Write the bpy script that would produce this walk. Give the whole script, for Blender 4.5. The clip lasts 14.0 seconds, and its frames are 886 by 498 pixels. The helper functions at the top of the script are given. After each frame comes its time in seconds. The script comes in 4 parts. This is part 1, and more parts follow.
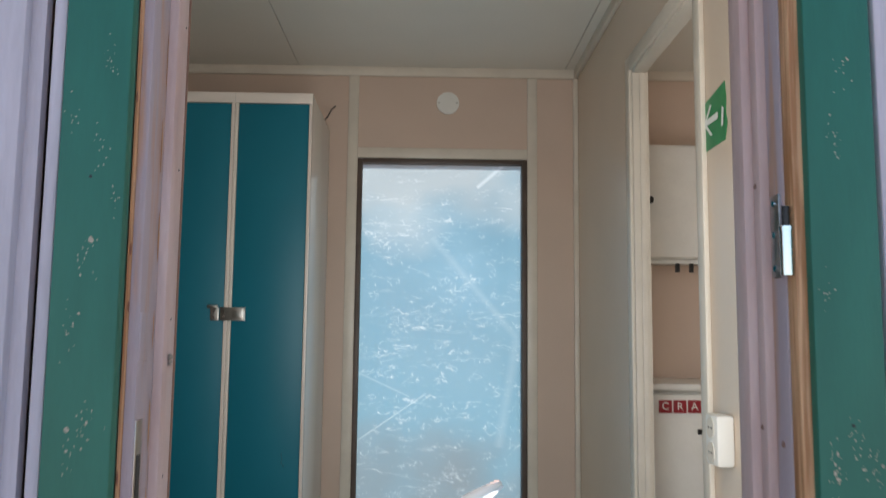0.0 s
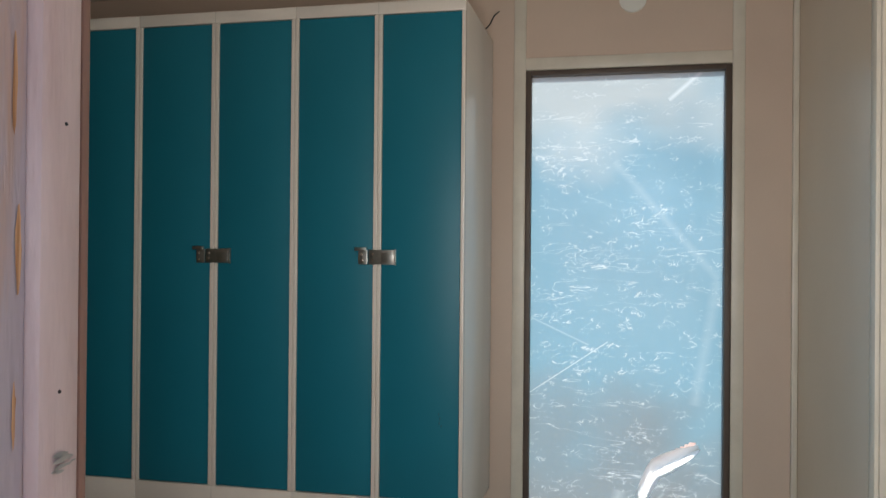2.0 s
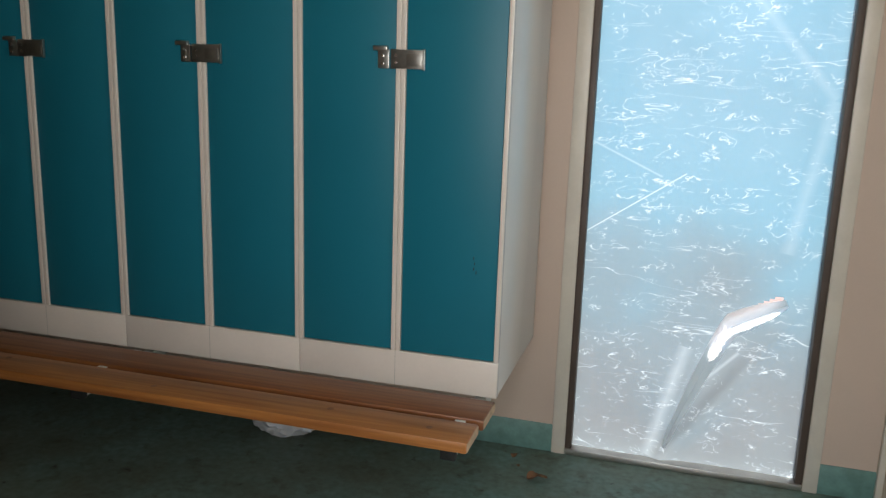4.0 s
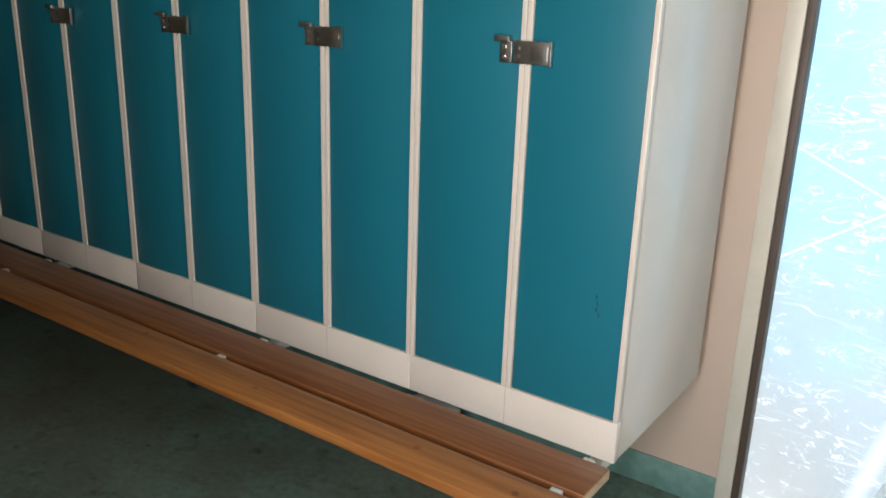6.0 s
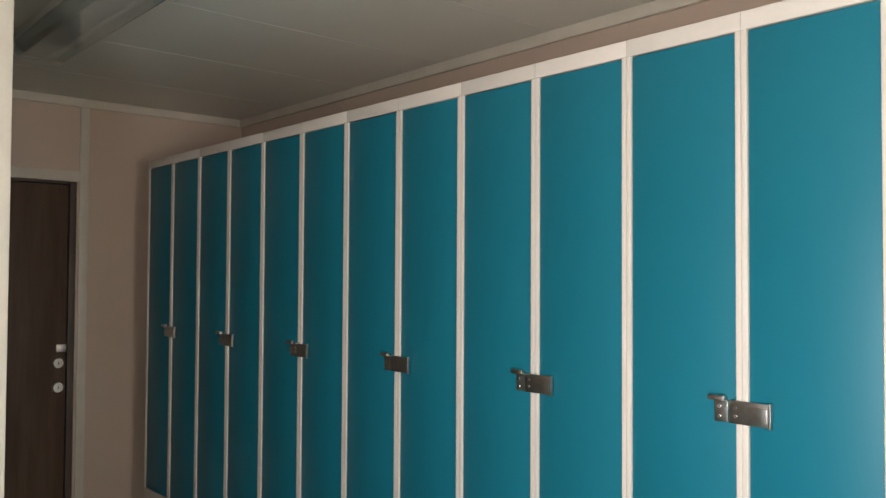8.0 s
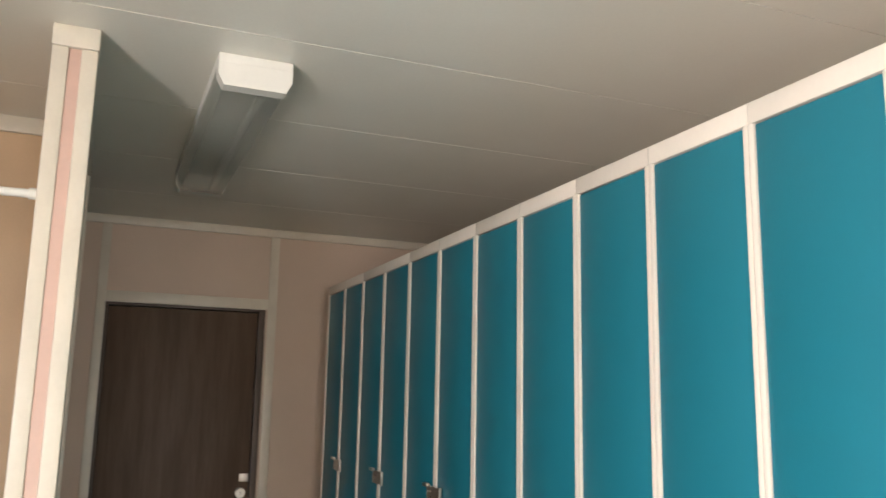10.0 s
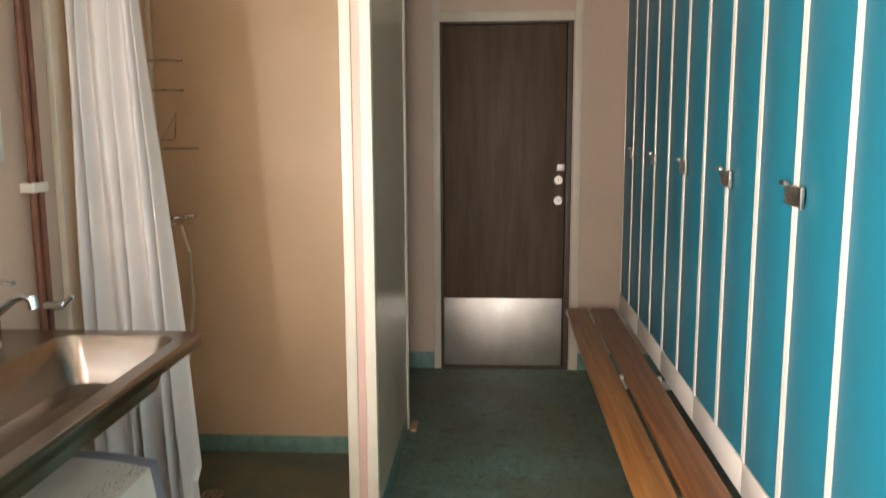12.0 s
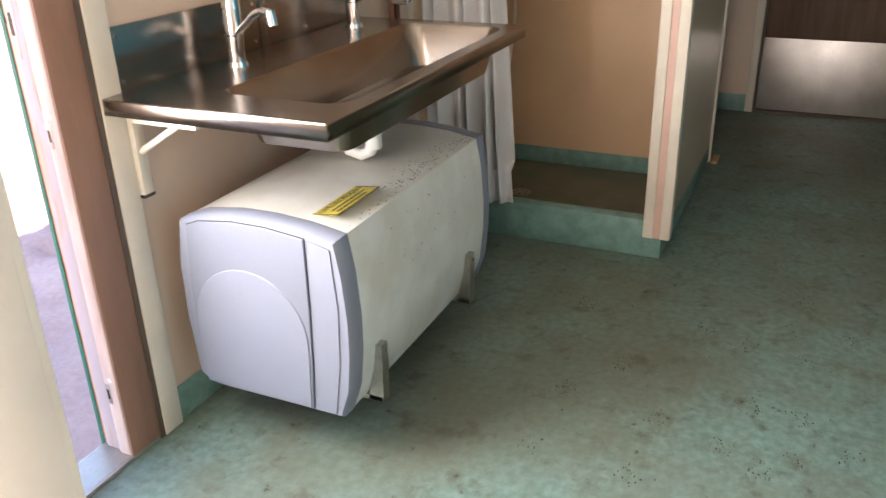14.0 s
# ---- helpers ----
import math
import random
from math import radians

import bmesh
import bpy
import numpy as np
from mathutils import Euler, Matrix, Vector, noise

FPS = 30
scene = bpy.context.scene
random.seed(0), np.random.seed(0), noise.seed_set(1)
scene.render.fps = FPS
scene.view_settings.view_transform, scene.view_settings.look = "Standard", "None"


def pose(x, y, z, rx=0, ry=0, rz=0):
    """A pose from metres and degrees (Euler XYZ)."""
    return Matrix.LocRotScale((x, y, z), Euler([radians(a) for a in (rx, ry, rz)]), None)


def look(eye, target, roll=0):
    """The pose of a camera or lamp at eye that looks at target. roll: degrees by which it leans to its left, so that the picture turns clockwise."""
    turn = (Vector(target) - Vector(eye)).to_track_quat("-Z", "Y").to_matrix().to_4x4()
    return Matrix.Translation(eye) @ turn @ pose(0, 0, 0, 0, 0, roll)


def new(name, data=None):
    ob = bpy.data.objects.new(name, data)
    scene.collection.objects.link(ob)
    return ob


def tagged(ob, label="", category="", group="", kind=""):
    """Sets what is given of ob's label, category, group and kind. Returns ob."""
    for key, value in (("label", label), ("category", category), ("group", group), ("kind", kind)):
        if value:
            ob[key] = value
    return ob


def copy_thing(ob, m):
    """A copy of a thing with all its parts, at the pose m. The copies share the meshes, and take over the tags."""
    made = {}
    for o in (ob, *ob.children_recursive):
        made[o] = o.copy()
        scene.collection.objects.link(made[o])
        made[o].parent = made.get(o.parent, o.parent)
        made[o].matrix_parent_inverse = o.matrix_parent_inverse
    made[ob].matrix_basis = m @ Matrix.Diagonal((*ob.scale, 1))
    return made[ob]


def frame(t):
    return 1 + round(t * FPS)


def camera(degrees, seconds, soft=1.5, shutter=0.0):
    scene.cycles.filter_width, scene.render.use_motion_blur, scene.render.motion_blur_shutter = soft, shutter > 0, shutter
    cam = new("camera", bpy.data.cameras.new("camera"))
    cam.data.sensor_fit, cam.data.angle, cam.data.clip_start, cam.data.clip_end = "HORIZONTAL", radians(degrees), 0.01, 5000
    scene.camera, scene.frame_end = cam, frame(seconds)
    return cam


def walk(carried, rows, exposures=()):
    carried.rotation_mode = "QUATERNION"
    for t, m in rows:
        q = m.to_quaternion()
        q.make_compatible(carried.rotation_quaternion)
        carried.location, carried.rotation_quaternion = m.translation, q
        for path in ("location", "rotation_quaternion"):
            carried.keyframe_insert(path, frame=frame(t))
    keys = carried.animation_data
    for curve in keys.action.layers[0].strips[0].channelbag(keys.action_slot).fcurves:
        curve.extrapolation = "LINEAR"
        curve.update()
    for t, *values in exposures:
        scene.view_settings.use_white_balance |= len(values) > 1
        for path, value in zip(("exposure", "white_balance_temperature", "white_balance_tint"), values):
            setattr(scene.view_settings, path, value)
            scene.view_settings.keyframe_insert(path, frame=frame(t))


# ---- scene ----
cam = camera(56.2, 14.0, soft=1.3, shutter=0.25)
PATH = [
    (0, (-0.048, -1.156, 1.269), (-0.012, 0.831, 1.49), 0.6),
    (0.5, (-0.026, -0.968, 1.315), (-0.072, 0.987, 1.738), 0.3),
    (1, (0.019, -0.793, 1.365), (-0.188, 1.134, 1.862), 0.6),
    (1.5, (0.047, -0.691, 1.376), (-0.34, 1.254, 1.635), 0.3),
    (2, (0.015, -0.683, 1.38), (-0.414, 1.27, 1.389), 0.5),
    (2.5, (0.059, -0.681, 1.348), (-0.426, 1.257, 1.256), 0.8),
    (3, (0.011, -0.635, 1.348), (-0.456, 1.299, 1.139), 1.2),
    (3.2, (-0.035, -0.544, 1.314), (-0.5, 1.386, 1.075), 1.3),
    (5.3, (-0.068, 0.281, 1.446), (-0.877, 1.973, 0.753), 3.3),
    (5.5, (-0.01, 0.296, 1.454), (-0.881, 1.962, 0.771), 3.6),
    (6, (0.125, 0.377, 1.491), (-0.965, 1.942, 0.892), 1.9),
    (6.5, (0.146, 0.34, 1.569), (-1.04, 1.926, 1.288), 1.0),
    (7, (0.175, 0.302, 1.672), (-1.051, 1.879, 1.761), -0.7),
    (7.5, (0.161, 0.302, 1.681), (-1.19, 1.771, 1.815), -1.2),
    (7.7, (0.145, 0.313, 1.665), (-1.284, 1.71, 1.746), -0.7),
    (9.8, (0.039, 0.881, 1.645), (-1.745, 1.73, 1.961), 1.0),
    (10, (0.036, 0.935, 1.68), (-1.786, 1.68, 2.032), 1.1),
    (10.5, (0.1, 1.093, 1.698), (-1.847, 1.47, 1.957), 1.3),
    (11, (0.213, 1.179, 1.65), (-1.782, 1.305, 1.716), 0.8),
    (11.5, (0.455, 1.201, 1.613), (-1.544, 1.208, 1.545), -0.2),
    (12, (0.655, 1.272, 1.552), (-1.317, 1.149, 1.242), -0.3),
    (12.5, (0.81, 1.346, 1.483), (-1.098, 1.127, 0.922), -0.3),
    (13, (0.896, 1.337, 1.402), (-0.915, 0.977, 0.635), -1.0),
    (13.5, (0.906, 1.319, 1.4), (-0.793, 0.725, 0.528), -1.6),
    (14, (0.918, 1.313, 1.406), (-0.728, 0.542, 0.571), -1.5),
]
EXPOSURES = [(0, 0.85, 6500, 10), (1.5, 0.95, 6650, 10), (3.0, 1.0, 6600, 10), (5.5, 1.95, 6600, 11), (7.5, 2.35, 6450, 10), (10.0, 2.95, 6700, 12), (12.0, 3.4, 6900, 14), (12.5, 3.5, 6950, 16), (14, 3.2, 6850, 18)]
walk(cam, [(t, look(eye, target, roll)) for t, eye, target, roll in PATH], EXPOSURES)

# ---- light ----
world = bpy.data.worlds.new("world")
scene.world = world
world.use_nodes = True
wn = world.node_tree
sky = wn.nodes.new("ShaderNodeTexSky")
sky.sky_type = 'NISHITA'
sky.sun_disc = False
sky.sun_elevation = radians(48)
sky.sun_rotation = radians(20)
wn.links.new(sky.outputs[0], wn.nodes["Background"].inputs[0])
wn.nodes["Background"].inputs[1].default_value = 0.15
sun_data = bpy.data.lights.new("sun", 'SUN')
sun_data.energy, sun_data.angle, sun_data.color = 5.0, radians(0.6), (1.0, 0.95, 0.87)
sun = new("sun", sun_data)
sun.matrix_world = look((0.25, 0.68, 1.0), (0, 0, 0))
window_data = bpy.data.lights.new("window_light", 'AREA')
window_data.shape, window_data.size, window_data.size_y = 'RECTANGLE', 1.18, 1.02
window_data.spread = radians(125)
window_data.energy, window_data.color = 5.5, (1.0, 0.92, 0.84)
window_light = new("window_light", window_data)
window_light.matrix_world = look((3.24, 1.15, 1.55), (0, 1.15, 1.55))

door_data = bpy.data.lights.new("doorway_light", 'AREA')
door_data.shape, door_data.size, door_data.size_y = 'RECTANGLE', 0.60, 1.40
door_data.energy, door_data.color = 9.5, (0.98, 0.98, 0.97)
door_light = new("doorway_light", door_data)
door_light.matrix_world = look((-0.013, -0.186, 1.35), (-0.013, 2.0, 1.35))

# ---- materials ----
def mat(name, col, rough=0.5, metal=0.0, scale=6.0, var=0.10, col2=None, bump=0.05, stretch=(1, 1, 1),
        fine=90.0, spec=0.5, mottled=(0.35, 0.65), random_by=0.0, rvar=0.05):
    """Noise of two sizes over the base colour, roughness that varies, and fine relief."""
    m = bpy.data.materials.new(name)
    m.use_nodes = True
    nt = m.node_tree
    N, L = nt.nodes, nt.links
    b = N["Principled BSDF"]
    tc = N.new("ShaderNodeTexCoord")
    mp = N.new("ShaderNodeMapping")
    mp.inputs["Scale"].default_value = stretch
    L.new(tc.outputs["Object"], mp.inputs[0])
    n1 = N.new("ShaderNodeTexNoise")
    n1.inputs["Scale"].default_value, n1.inputs["Detail"].default_value = scale, 6
    n2 = N.new("ShaderNodeTexNoise")
    n2.inputs["Scale"].default_value, n2.inputs["Detail"].default_value = fine, 4
    for n in (n1, n2):
        L.new(mp.outputs[0], n.inputs["Vector"])
    r1 = N.new("ShaderNodeMapRange")
    r1.inputs[1].default_value, r1.inputs[2].default_value = mottled
    L.new(n1.outputs[0], r1.inputs[0])
    mix = N.new("ShaderNodeMix")
    mix.data_type = 'RGBA'
    c2 = col2 or tuple(c * (1 - 2 * var) for c in col)
    mix.inputs[6].default_value, mix.inputs[7].default_value = (*col, 1), (*c2, 1)
    L.new(r1.outputs[0], mix.inputs[0])
    hsv = N.new("ShaderNodeHueSaturation")
    r2 = N.new("ShaderNodeMapRange")
    r2.inputs[3].default_value, r2.inputs[4].default_value = 1 - var, 1 + var
    L.new(n2.outputs[0], r2.inputs[0])
    value = r2.outputs[0]
    if random_by:
        oi = N.new("ShaderNodeObjectInfo")
        r4 = N.new("ShaderNodeMapRange")
        r4.inputs[3].default_value, r4.inputs[4].default_value = 1 - random_by, 1 + random_by
        L.new(oi.outputs["Random"], r4.inputs[0])
        mul = N.new("ShaderNodeMath")
        mul.operation = 'MULTIPLY'
        L.new(value, mul.inputs[0])
        L.new(r4.outputs[0], mul.inputs[1])
        value = mul.outputs[0]
    L.new(value, hsv.inputs["Value"])
    L.new(mix.outputs[2], hsv.inputs["Color"])
    L.new(hsv.outputs[0], b.inputs["Base Color"])
    r3 = N.new("ShaderNodeMapRange")
    r3.inputs[3].default_value, r3.inputs[4].default_value = max(0.02, rough - rvar), min(1, rough + rvar)
    L.new(n1.outputs[0], r3.inputs[0])
    L.new(r3.outputs[0], b.inputs["Roughness"])
    b.inputs["Metallic"].default_value = metal
    b.inputs["Specular IOR Level"].default_value = spec
    if bump:
        bp = N.new("ShaderNodeBump")
        bp.inputs["Strength"].default_value, bp.inputs["Distance"].default_value = bump * 2, 0.004
        L.new(n2.outputs[0], bp.inputs["Height"])
        L.new(bp.outputs[0], b.inputs["Normal"])
    return m


M_wall = mat("wall_panel", (0.65, 0.51, 0.41), 0.55, scale=2.5, var=0.03, bump=0.05, fine=160)
M_wallgloss = mat("wall_panel_gloss", (0.66, 0.54, 0.42), 0.27, scale=2.5, var=0.02, bump=0.008, fine=60, rvar=0.008)
M_shower = mat("shower_wall", (0.66, 0.47, 0.30), 0.42, scale=3.0, var=0.05, bump=0.05, fine=140)
M_trim = mat("trim_cream", (0.72, 0.66, 0.56), 0.38, scale=8, var=0.04, bump=0.03)
M_pink = mat("pink_strip", (0.66, 0.45, 0.38), 0.45, scale=8, var=0.04, bump=0.02)
M_ceil = mat("ceiling_board", (0.75, 0.73, 0.66), 0.38, scale=1.5, var=0.03, bump=0.02)
M_seam = mat("seam_dark", (0.40, 0.38, 0.33), 0.7, var=0.05)
M_teal = mat("teal_enamel", (0.008, 0.160, 0.222), 0.42, spec=0.35, scale=2, rvar=0.02, var=0.03, bump=0.02, fine=220)
M_enamel = mat("cream_enamel", (0.76, 0.69, 0.61), 0.22, scale=4, var=0.03, bump=0.01)
M_gap = mat("shadow_gap", (0.02, 0.02, 0.02), 0.8, var=0.05, bump=0)
M_steel = mat("galvanised_steel", (0.52, 0.50, 0.46), 0.34, 1.0, scale=30, var=0.10, bump=0.03)
M_chrome = mat("chrome", (0.75, 0.75, 0.75), 0.10, 1.0, scale=20, var=0.03, bump=0)
M_inox = mat("stainless_sheet", (0.36, 0.33, 0.30), 0.24, 1.0, scale=4, var=0.05, bump=0.01, col2=(0.29, 0.23, 0.18), fine=60)
M_alu = mat("kick_plate_metal", (0.66, 0.62, 0.58), 0.44, 1.0, scale=7, var=0.08, bump=0.03)
M_benchA = mat("varnished_pine", (0.42, 0.17, 0.045), 0.36, scale=5, var=0.12, bump=0.05, stretch=(0.5, 12, 12),
               col2=(0.26, 0.09, 0.022), fine=30)
M_benchB = mat("dark_varnished_pine", (0.27, 0.10, 0.03), 0.36, scale=5, var=0.12, bump=0.05, stretch=(0.5, 12, 12),
               col2=(0.17, 0.055, 0.016), fine=30)
M_endgrain = mat("pale_end_grain", (0.60, 0.44, 0.28), 0.7, scale=40, var=0.1)
M_browndoor = mat("brown_veneer", (0.125, 0.080, 0.054), 0.55, spec=0.35, scale=4, var=0.14, bump=0.05, stretch=(6, 6, 0.6),
                  col2=(0.088, 0.053, 0.034), fine=40)
M_brownframe = mat("brown_frame", (0.10, 0.07, 0.055), 0.5, scale=6, var=0.1)
M_green = mat("green_paint", (0.022, 0.175, 0.115), 0.50, scale=9, var=0.07, bump=0.05, stretch=(3, 3, 0.6))
M_chip = mat("bare_chip", (0.55, 0.50, 0.38), 0.8, scale=60, var=0.1)
M_siding = mat("lavender_siding", (0.66, 0.64, 0.69), 0.75, scale=5, var=0.10, bump=0.12, stretch=(4, 4, 0.5), fine=50)
M_raw = mat("raw_pine", (0.68, 0.42, 0.22), 0.6, scale=22, var=0.14, bump=0.10, stretch=(9, 9, 0.3),
            col2=(0.42, 0.20, 0.08), fine=26, mottled=(0.42, 0.60))
M_jamb = mat("worn_pink_paint", (0.72, 0.58, 0.53), 0.52, scale=7, var=0.07, bump=0.08, stretch=(3, 3, 0.5),
             col2=(0.58, 0.43, 0.38))
M_jambgrey = mat("worn_grey_paint", (0.48, 0.42, 0.44), 0.55, scale=9, var=0.09, bump=0.08, stretch=(4, 4, 0.4),
                 col2=(0.54, 0.36, 0.26), mottled=(0.5, 0.62))
M_jambbrown = mat("brown_jamb", (0.30, 0.165, 0.115), 0.5, scale=6, var=0.10, bump=0.05, stretch=(3, 3, 0.5))
M_white = mat("white_plastic", (0.78, 0.77, 0.72), 0.35, scale=8, var=0.03, bump=0.01)
M_heater = mat("heater_white", (0.72, 0.72, 0.67), 0.42, scale=7, var=0.04, bump=0.02, col2=(0.60, 0.58, 0.51))
M_cap = mat("blue_grey_plastic", (0.22, 0.24, 0.295), 0.5, scale=3, var=0.04, bump=0.03)
M_capdark = mat("grey_plastic_arch", (0.18, 0.197, 0.245), 0.5, scale=3, var=0.04, bump=0.03)
M_yellow = mat("yellow_label", (0.62, 0.50, 0.05), 0.5, scale=30, var=0.12, col2=(0.40, 0.33, 0.08))
M_black = mat("black_plastic", (0.02, 0.02, 0.02), 0.4, var=0.1, bump=0)
M_copper = mat("red_brown_pipe", (0.22, 0.085, 0.05), 0.4, scale=12, var=0.15)
M_curtain = mat("curtain_cloth", (0.82, 0.80, 0.80), 0.75, scale=4, var=0.04, bump=0.06, fine=300)
M_bag = mat("white_bag", (0.75, 0.74, 0.74), 0.45, scale=10, var=0.05, bump=0.1)
M_leaf = mat("dry_leaf", (0.22, 0.11, 0.05), 0.8, scale=40, var=0.2)
M_signgreen = mat("sign_green", (0.02, 0.24, 0.08), 0.4, scale=20, var=0.06, bump=0)
M_signwhite = mat("sign_white", (0.78, 0.80, 0.75), 0.4, scale=20, var=0.04, bump=0)
M_red = mat("red_tile", (0.28, 0.012, 0.02), 0.4, scale=20, var=0.05, bump=0)
M_scuff = mat("dark_scuff", (0.060, 0.052, 0.038), 0.8, scale=80, var=0.3)
M_roof = mat("roof_felt", (0.08, 0.08, 0.08), 0.9, scale=6, var=0.1)


def lino():
    """Blue-green linoleum: fine marbling, brown traffic grime in clouds and small dark marks."""
    m = mat("green_lino", (0.17, 0.29, 0.26), 0.50, spec=0.35, scale=38, var=0.12, bump=0.03, col2=(0.11, 0.20, 0.175), fine=240)
    nt = m.node_tree
    N, L = nt.nodes, nt.links
    b = N["Principled BSDF"]
    src = b.inputs["Base Color"].links[0].from_socket
    tc = N.new("ShaderNodeTexCoord")

    def layer(scale, lo, hi, colour, detail, strength, after):
        n = N.new("ShaderNodeTexNoise")
        n.inputs["Scale"].default_value, n.inputs["Detail"].default_value = scale, detail
        n.inputs["Roughness"].default_value = 0.65
        L.new(tc.outputs["Object"], n.inputs["Vector"])
        r = N.new("ShaderNodeMapRange")
        r.inputs[1].default_value, r.inputs[2].default_value, r.inputs[4].default_value = lo, hi, strength
        L.new(n.outputs[0], r.inputs[0])
        x = N.new("ShaderNodeMix")
        x.data_type = 'RGBA'
        L.new(r.outputs[0], x.inputs[0])
        L.new(after, x.inputs[6])
        x.inputs[7].default_value = (*colour, 1)
        return x.outputs[2]
    s = layer(0.9, 0.36, 0.60, (0.135, 0.125, 0.080), 8, 0.62, src)
    s = layer(3.2, 0.42, 0.66, (0.10, 0.09, 0.056), 9, 0.55, s)
    s = layer(11.0, 0.54, 0.68, (0.065, 0.058, 0.036), 8, 0.65, s)
    s = layer(22.0, 0.66, 0.72, (0.03, 0.028, 0.02), 4, 0.75, s)
    L.new(s, b.inputs["Base Color"])
    return m


M_floor = lino()
M_skirt = mat("green_lino_skirting", (0.17, 0.32, 0.285), 0.45, scale=20, var=0.12, bump=0.03, col2=(0.12, 0.23, 0.20))
M_tray = mat("shower_tray_lino", (0.135, 0.128, 0.078), 0.40, scale=6, var=0.12, bump=0.03, col2=(0.075, 0.10, 0.075))


def dirt():
    m = mat("brown_dirt", (0.36, 0.245, 0.205), 0.95, scale=1.3, var=0.22, bump=0.8, col2=(0.25, 0.165, 0.145), fine=34)
    return m


M_dirt = dirt()


def plastic_sheet():
    """Milky building foil with short creases: light passes through, slight gloss, crease glints and backlight tints
    painted in.
    """
    m = bpy.data.materials.new("building_foil")
    m.use_nodes = True
    nt = m.node_tree
    N, L = nt.nodes, nt.links
    N.remove(N["Principled BSDF"])
    out = N["Material Output"]
    tc = N.new("ShaderNodeTexCoord")
    mp = N.new("ShaderNodeMapping")
    mp.inputs["Scale"].default_value = (1.0, 1.0, 2.6)
    L.new(tc.outputs["Object"], mp.inputs[0])
    n1 = N.new("ShaderNodeTexNoise")
    n1.inputs["Scale"].default_value, n1.inputs["Detail"].default_value = 13, 2
    n1.inputs["Distortion"].default_value = 0.3
    n2 = N.new("ShaderNodeTexNoise")
    n2.inputs["Scale"].default_value = 2.2
    L.new(mp.outputs[0], n1.inputs["Vector"])
    L.new(tc.outputs["Object"], n2.inputs["Vector"])
    bp = N.new("ShaderNodeBump")
    bp.inputs["Strength"].default_value, bp.inputs["Distance"].default_value = 0.10, 0.006
    L.new(n1.outputs[0], bp.inputs["Height"])
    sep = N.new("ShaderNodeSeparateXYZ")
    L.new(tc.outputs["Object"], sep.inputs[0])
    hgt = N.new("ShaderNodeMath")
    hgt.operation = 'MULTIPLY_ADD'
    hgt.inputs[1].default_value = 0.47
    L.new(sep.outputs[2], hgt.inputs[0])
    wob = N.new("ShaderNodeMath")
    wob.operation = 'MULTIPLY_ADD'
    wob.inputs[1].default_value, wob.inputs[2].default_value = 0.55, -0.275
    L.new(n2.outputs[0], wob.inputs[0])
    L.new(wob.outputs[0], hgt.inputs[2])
    # sky and ground glow from behind, painted into the sheet's tint by height
    glow_ramp = N.new("ShaderNodeValToRGB")
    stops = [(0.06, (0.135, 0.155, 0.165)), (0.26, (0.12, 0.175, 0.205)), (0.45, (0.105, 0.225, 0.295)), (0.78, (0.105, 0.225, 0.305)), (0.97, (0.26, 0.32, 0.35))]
    el = glow_ramp.color_ramp.elements
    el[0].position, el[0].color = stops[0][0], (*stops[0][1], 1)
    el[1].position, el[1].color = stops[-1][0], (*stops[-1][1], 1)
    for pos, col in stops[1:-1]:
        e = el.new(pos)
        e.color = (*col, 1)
    L.new(hgt.outputs[0], glow_ramp.inputs[0])
    def math_node(op, a, b=None, c=None):
        n = N.new("ShaderNodeMath")
        n.operation = op
        for k, v in enumerate((a, b, c)):
            if isinstance(v, (int, float)):
                n.inputs[k].default_value = v
            elif v is not None:
                L.new(v, n.inputs[k])
        return n.outputs[0]

    def wrinkle_glints(scale, stretch, shift, thin, lo, hi):
        """Painted glints on wrinkles: thin winding lines where a noise crosses its middle, broken off into short
        strokes by a second one.
        """
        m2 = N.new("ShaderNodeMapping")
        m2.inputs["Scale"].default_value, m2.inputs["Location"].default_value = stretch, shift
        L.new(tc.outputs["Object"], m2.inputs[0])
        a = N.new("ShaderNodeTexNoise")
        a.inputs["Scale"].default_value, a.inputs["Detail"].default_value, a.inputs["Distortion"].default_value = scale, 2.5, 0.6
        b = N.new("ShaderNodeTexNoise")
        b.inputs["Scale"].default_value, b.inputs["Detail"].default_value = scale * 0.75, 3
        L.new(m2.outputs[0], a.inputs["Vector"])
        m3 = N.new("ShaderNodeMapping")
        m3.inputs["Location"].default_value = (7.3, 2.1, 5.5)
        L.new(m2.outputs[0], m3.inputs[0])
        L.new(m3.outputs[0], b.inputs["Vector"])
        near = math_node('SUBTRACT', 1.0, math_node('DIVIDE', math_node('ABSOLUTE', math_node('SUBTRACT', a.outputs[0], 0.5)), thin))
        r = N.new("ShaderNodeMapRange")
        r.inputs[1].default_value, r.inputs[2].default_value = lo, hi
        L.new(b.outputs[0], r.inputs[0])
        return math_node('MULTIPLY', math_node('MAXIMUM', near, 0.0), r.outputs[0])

    def fold_glint(ax, az, bx, bz, width, strength):
        """The painted glint of a straight fold in the foil from one point to another."""
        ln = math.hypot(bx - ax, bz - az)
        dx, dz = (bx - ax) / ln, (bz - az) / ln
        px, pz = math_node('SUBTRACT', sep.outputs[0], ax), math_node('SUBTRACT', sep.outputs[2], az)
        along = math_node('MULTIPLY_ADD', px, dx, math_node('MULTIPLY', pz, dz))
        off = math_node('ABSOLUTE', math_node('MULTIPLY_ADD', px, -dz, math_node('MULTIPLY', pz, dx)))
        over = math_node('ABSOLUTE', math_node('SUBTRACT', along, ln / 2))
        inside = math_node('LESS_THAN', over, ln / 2)
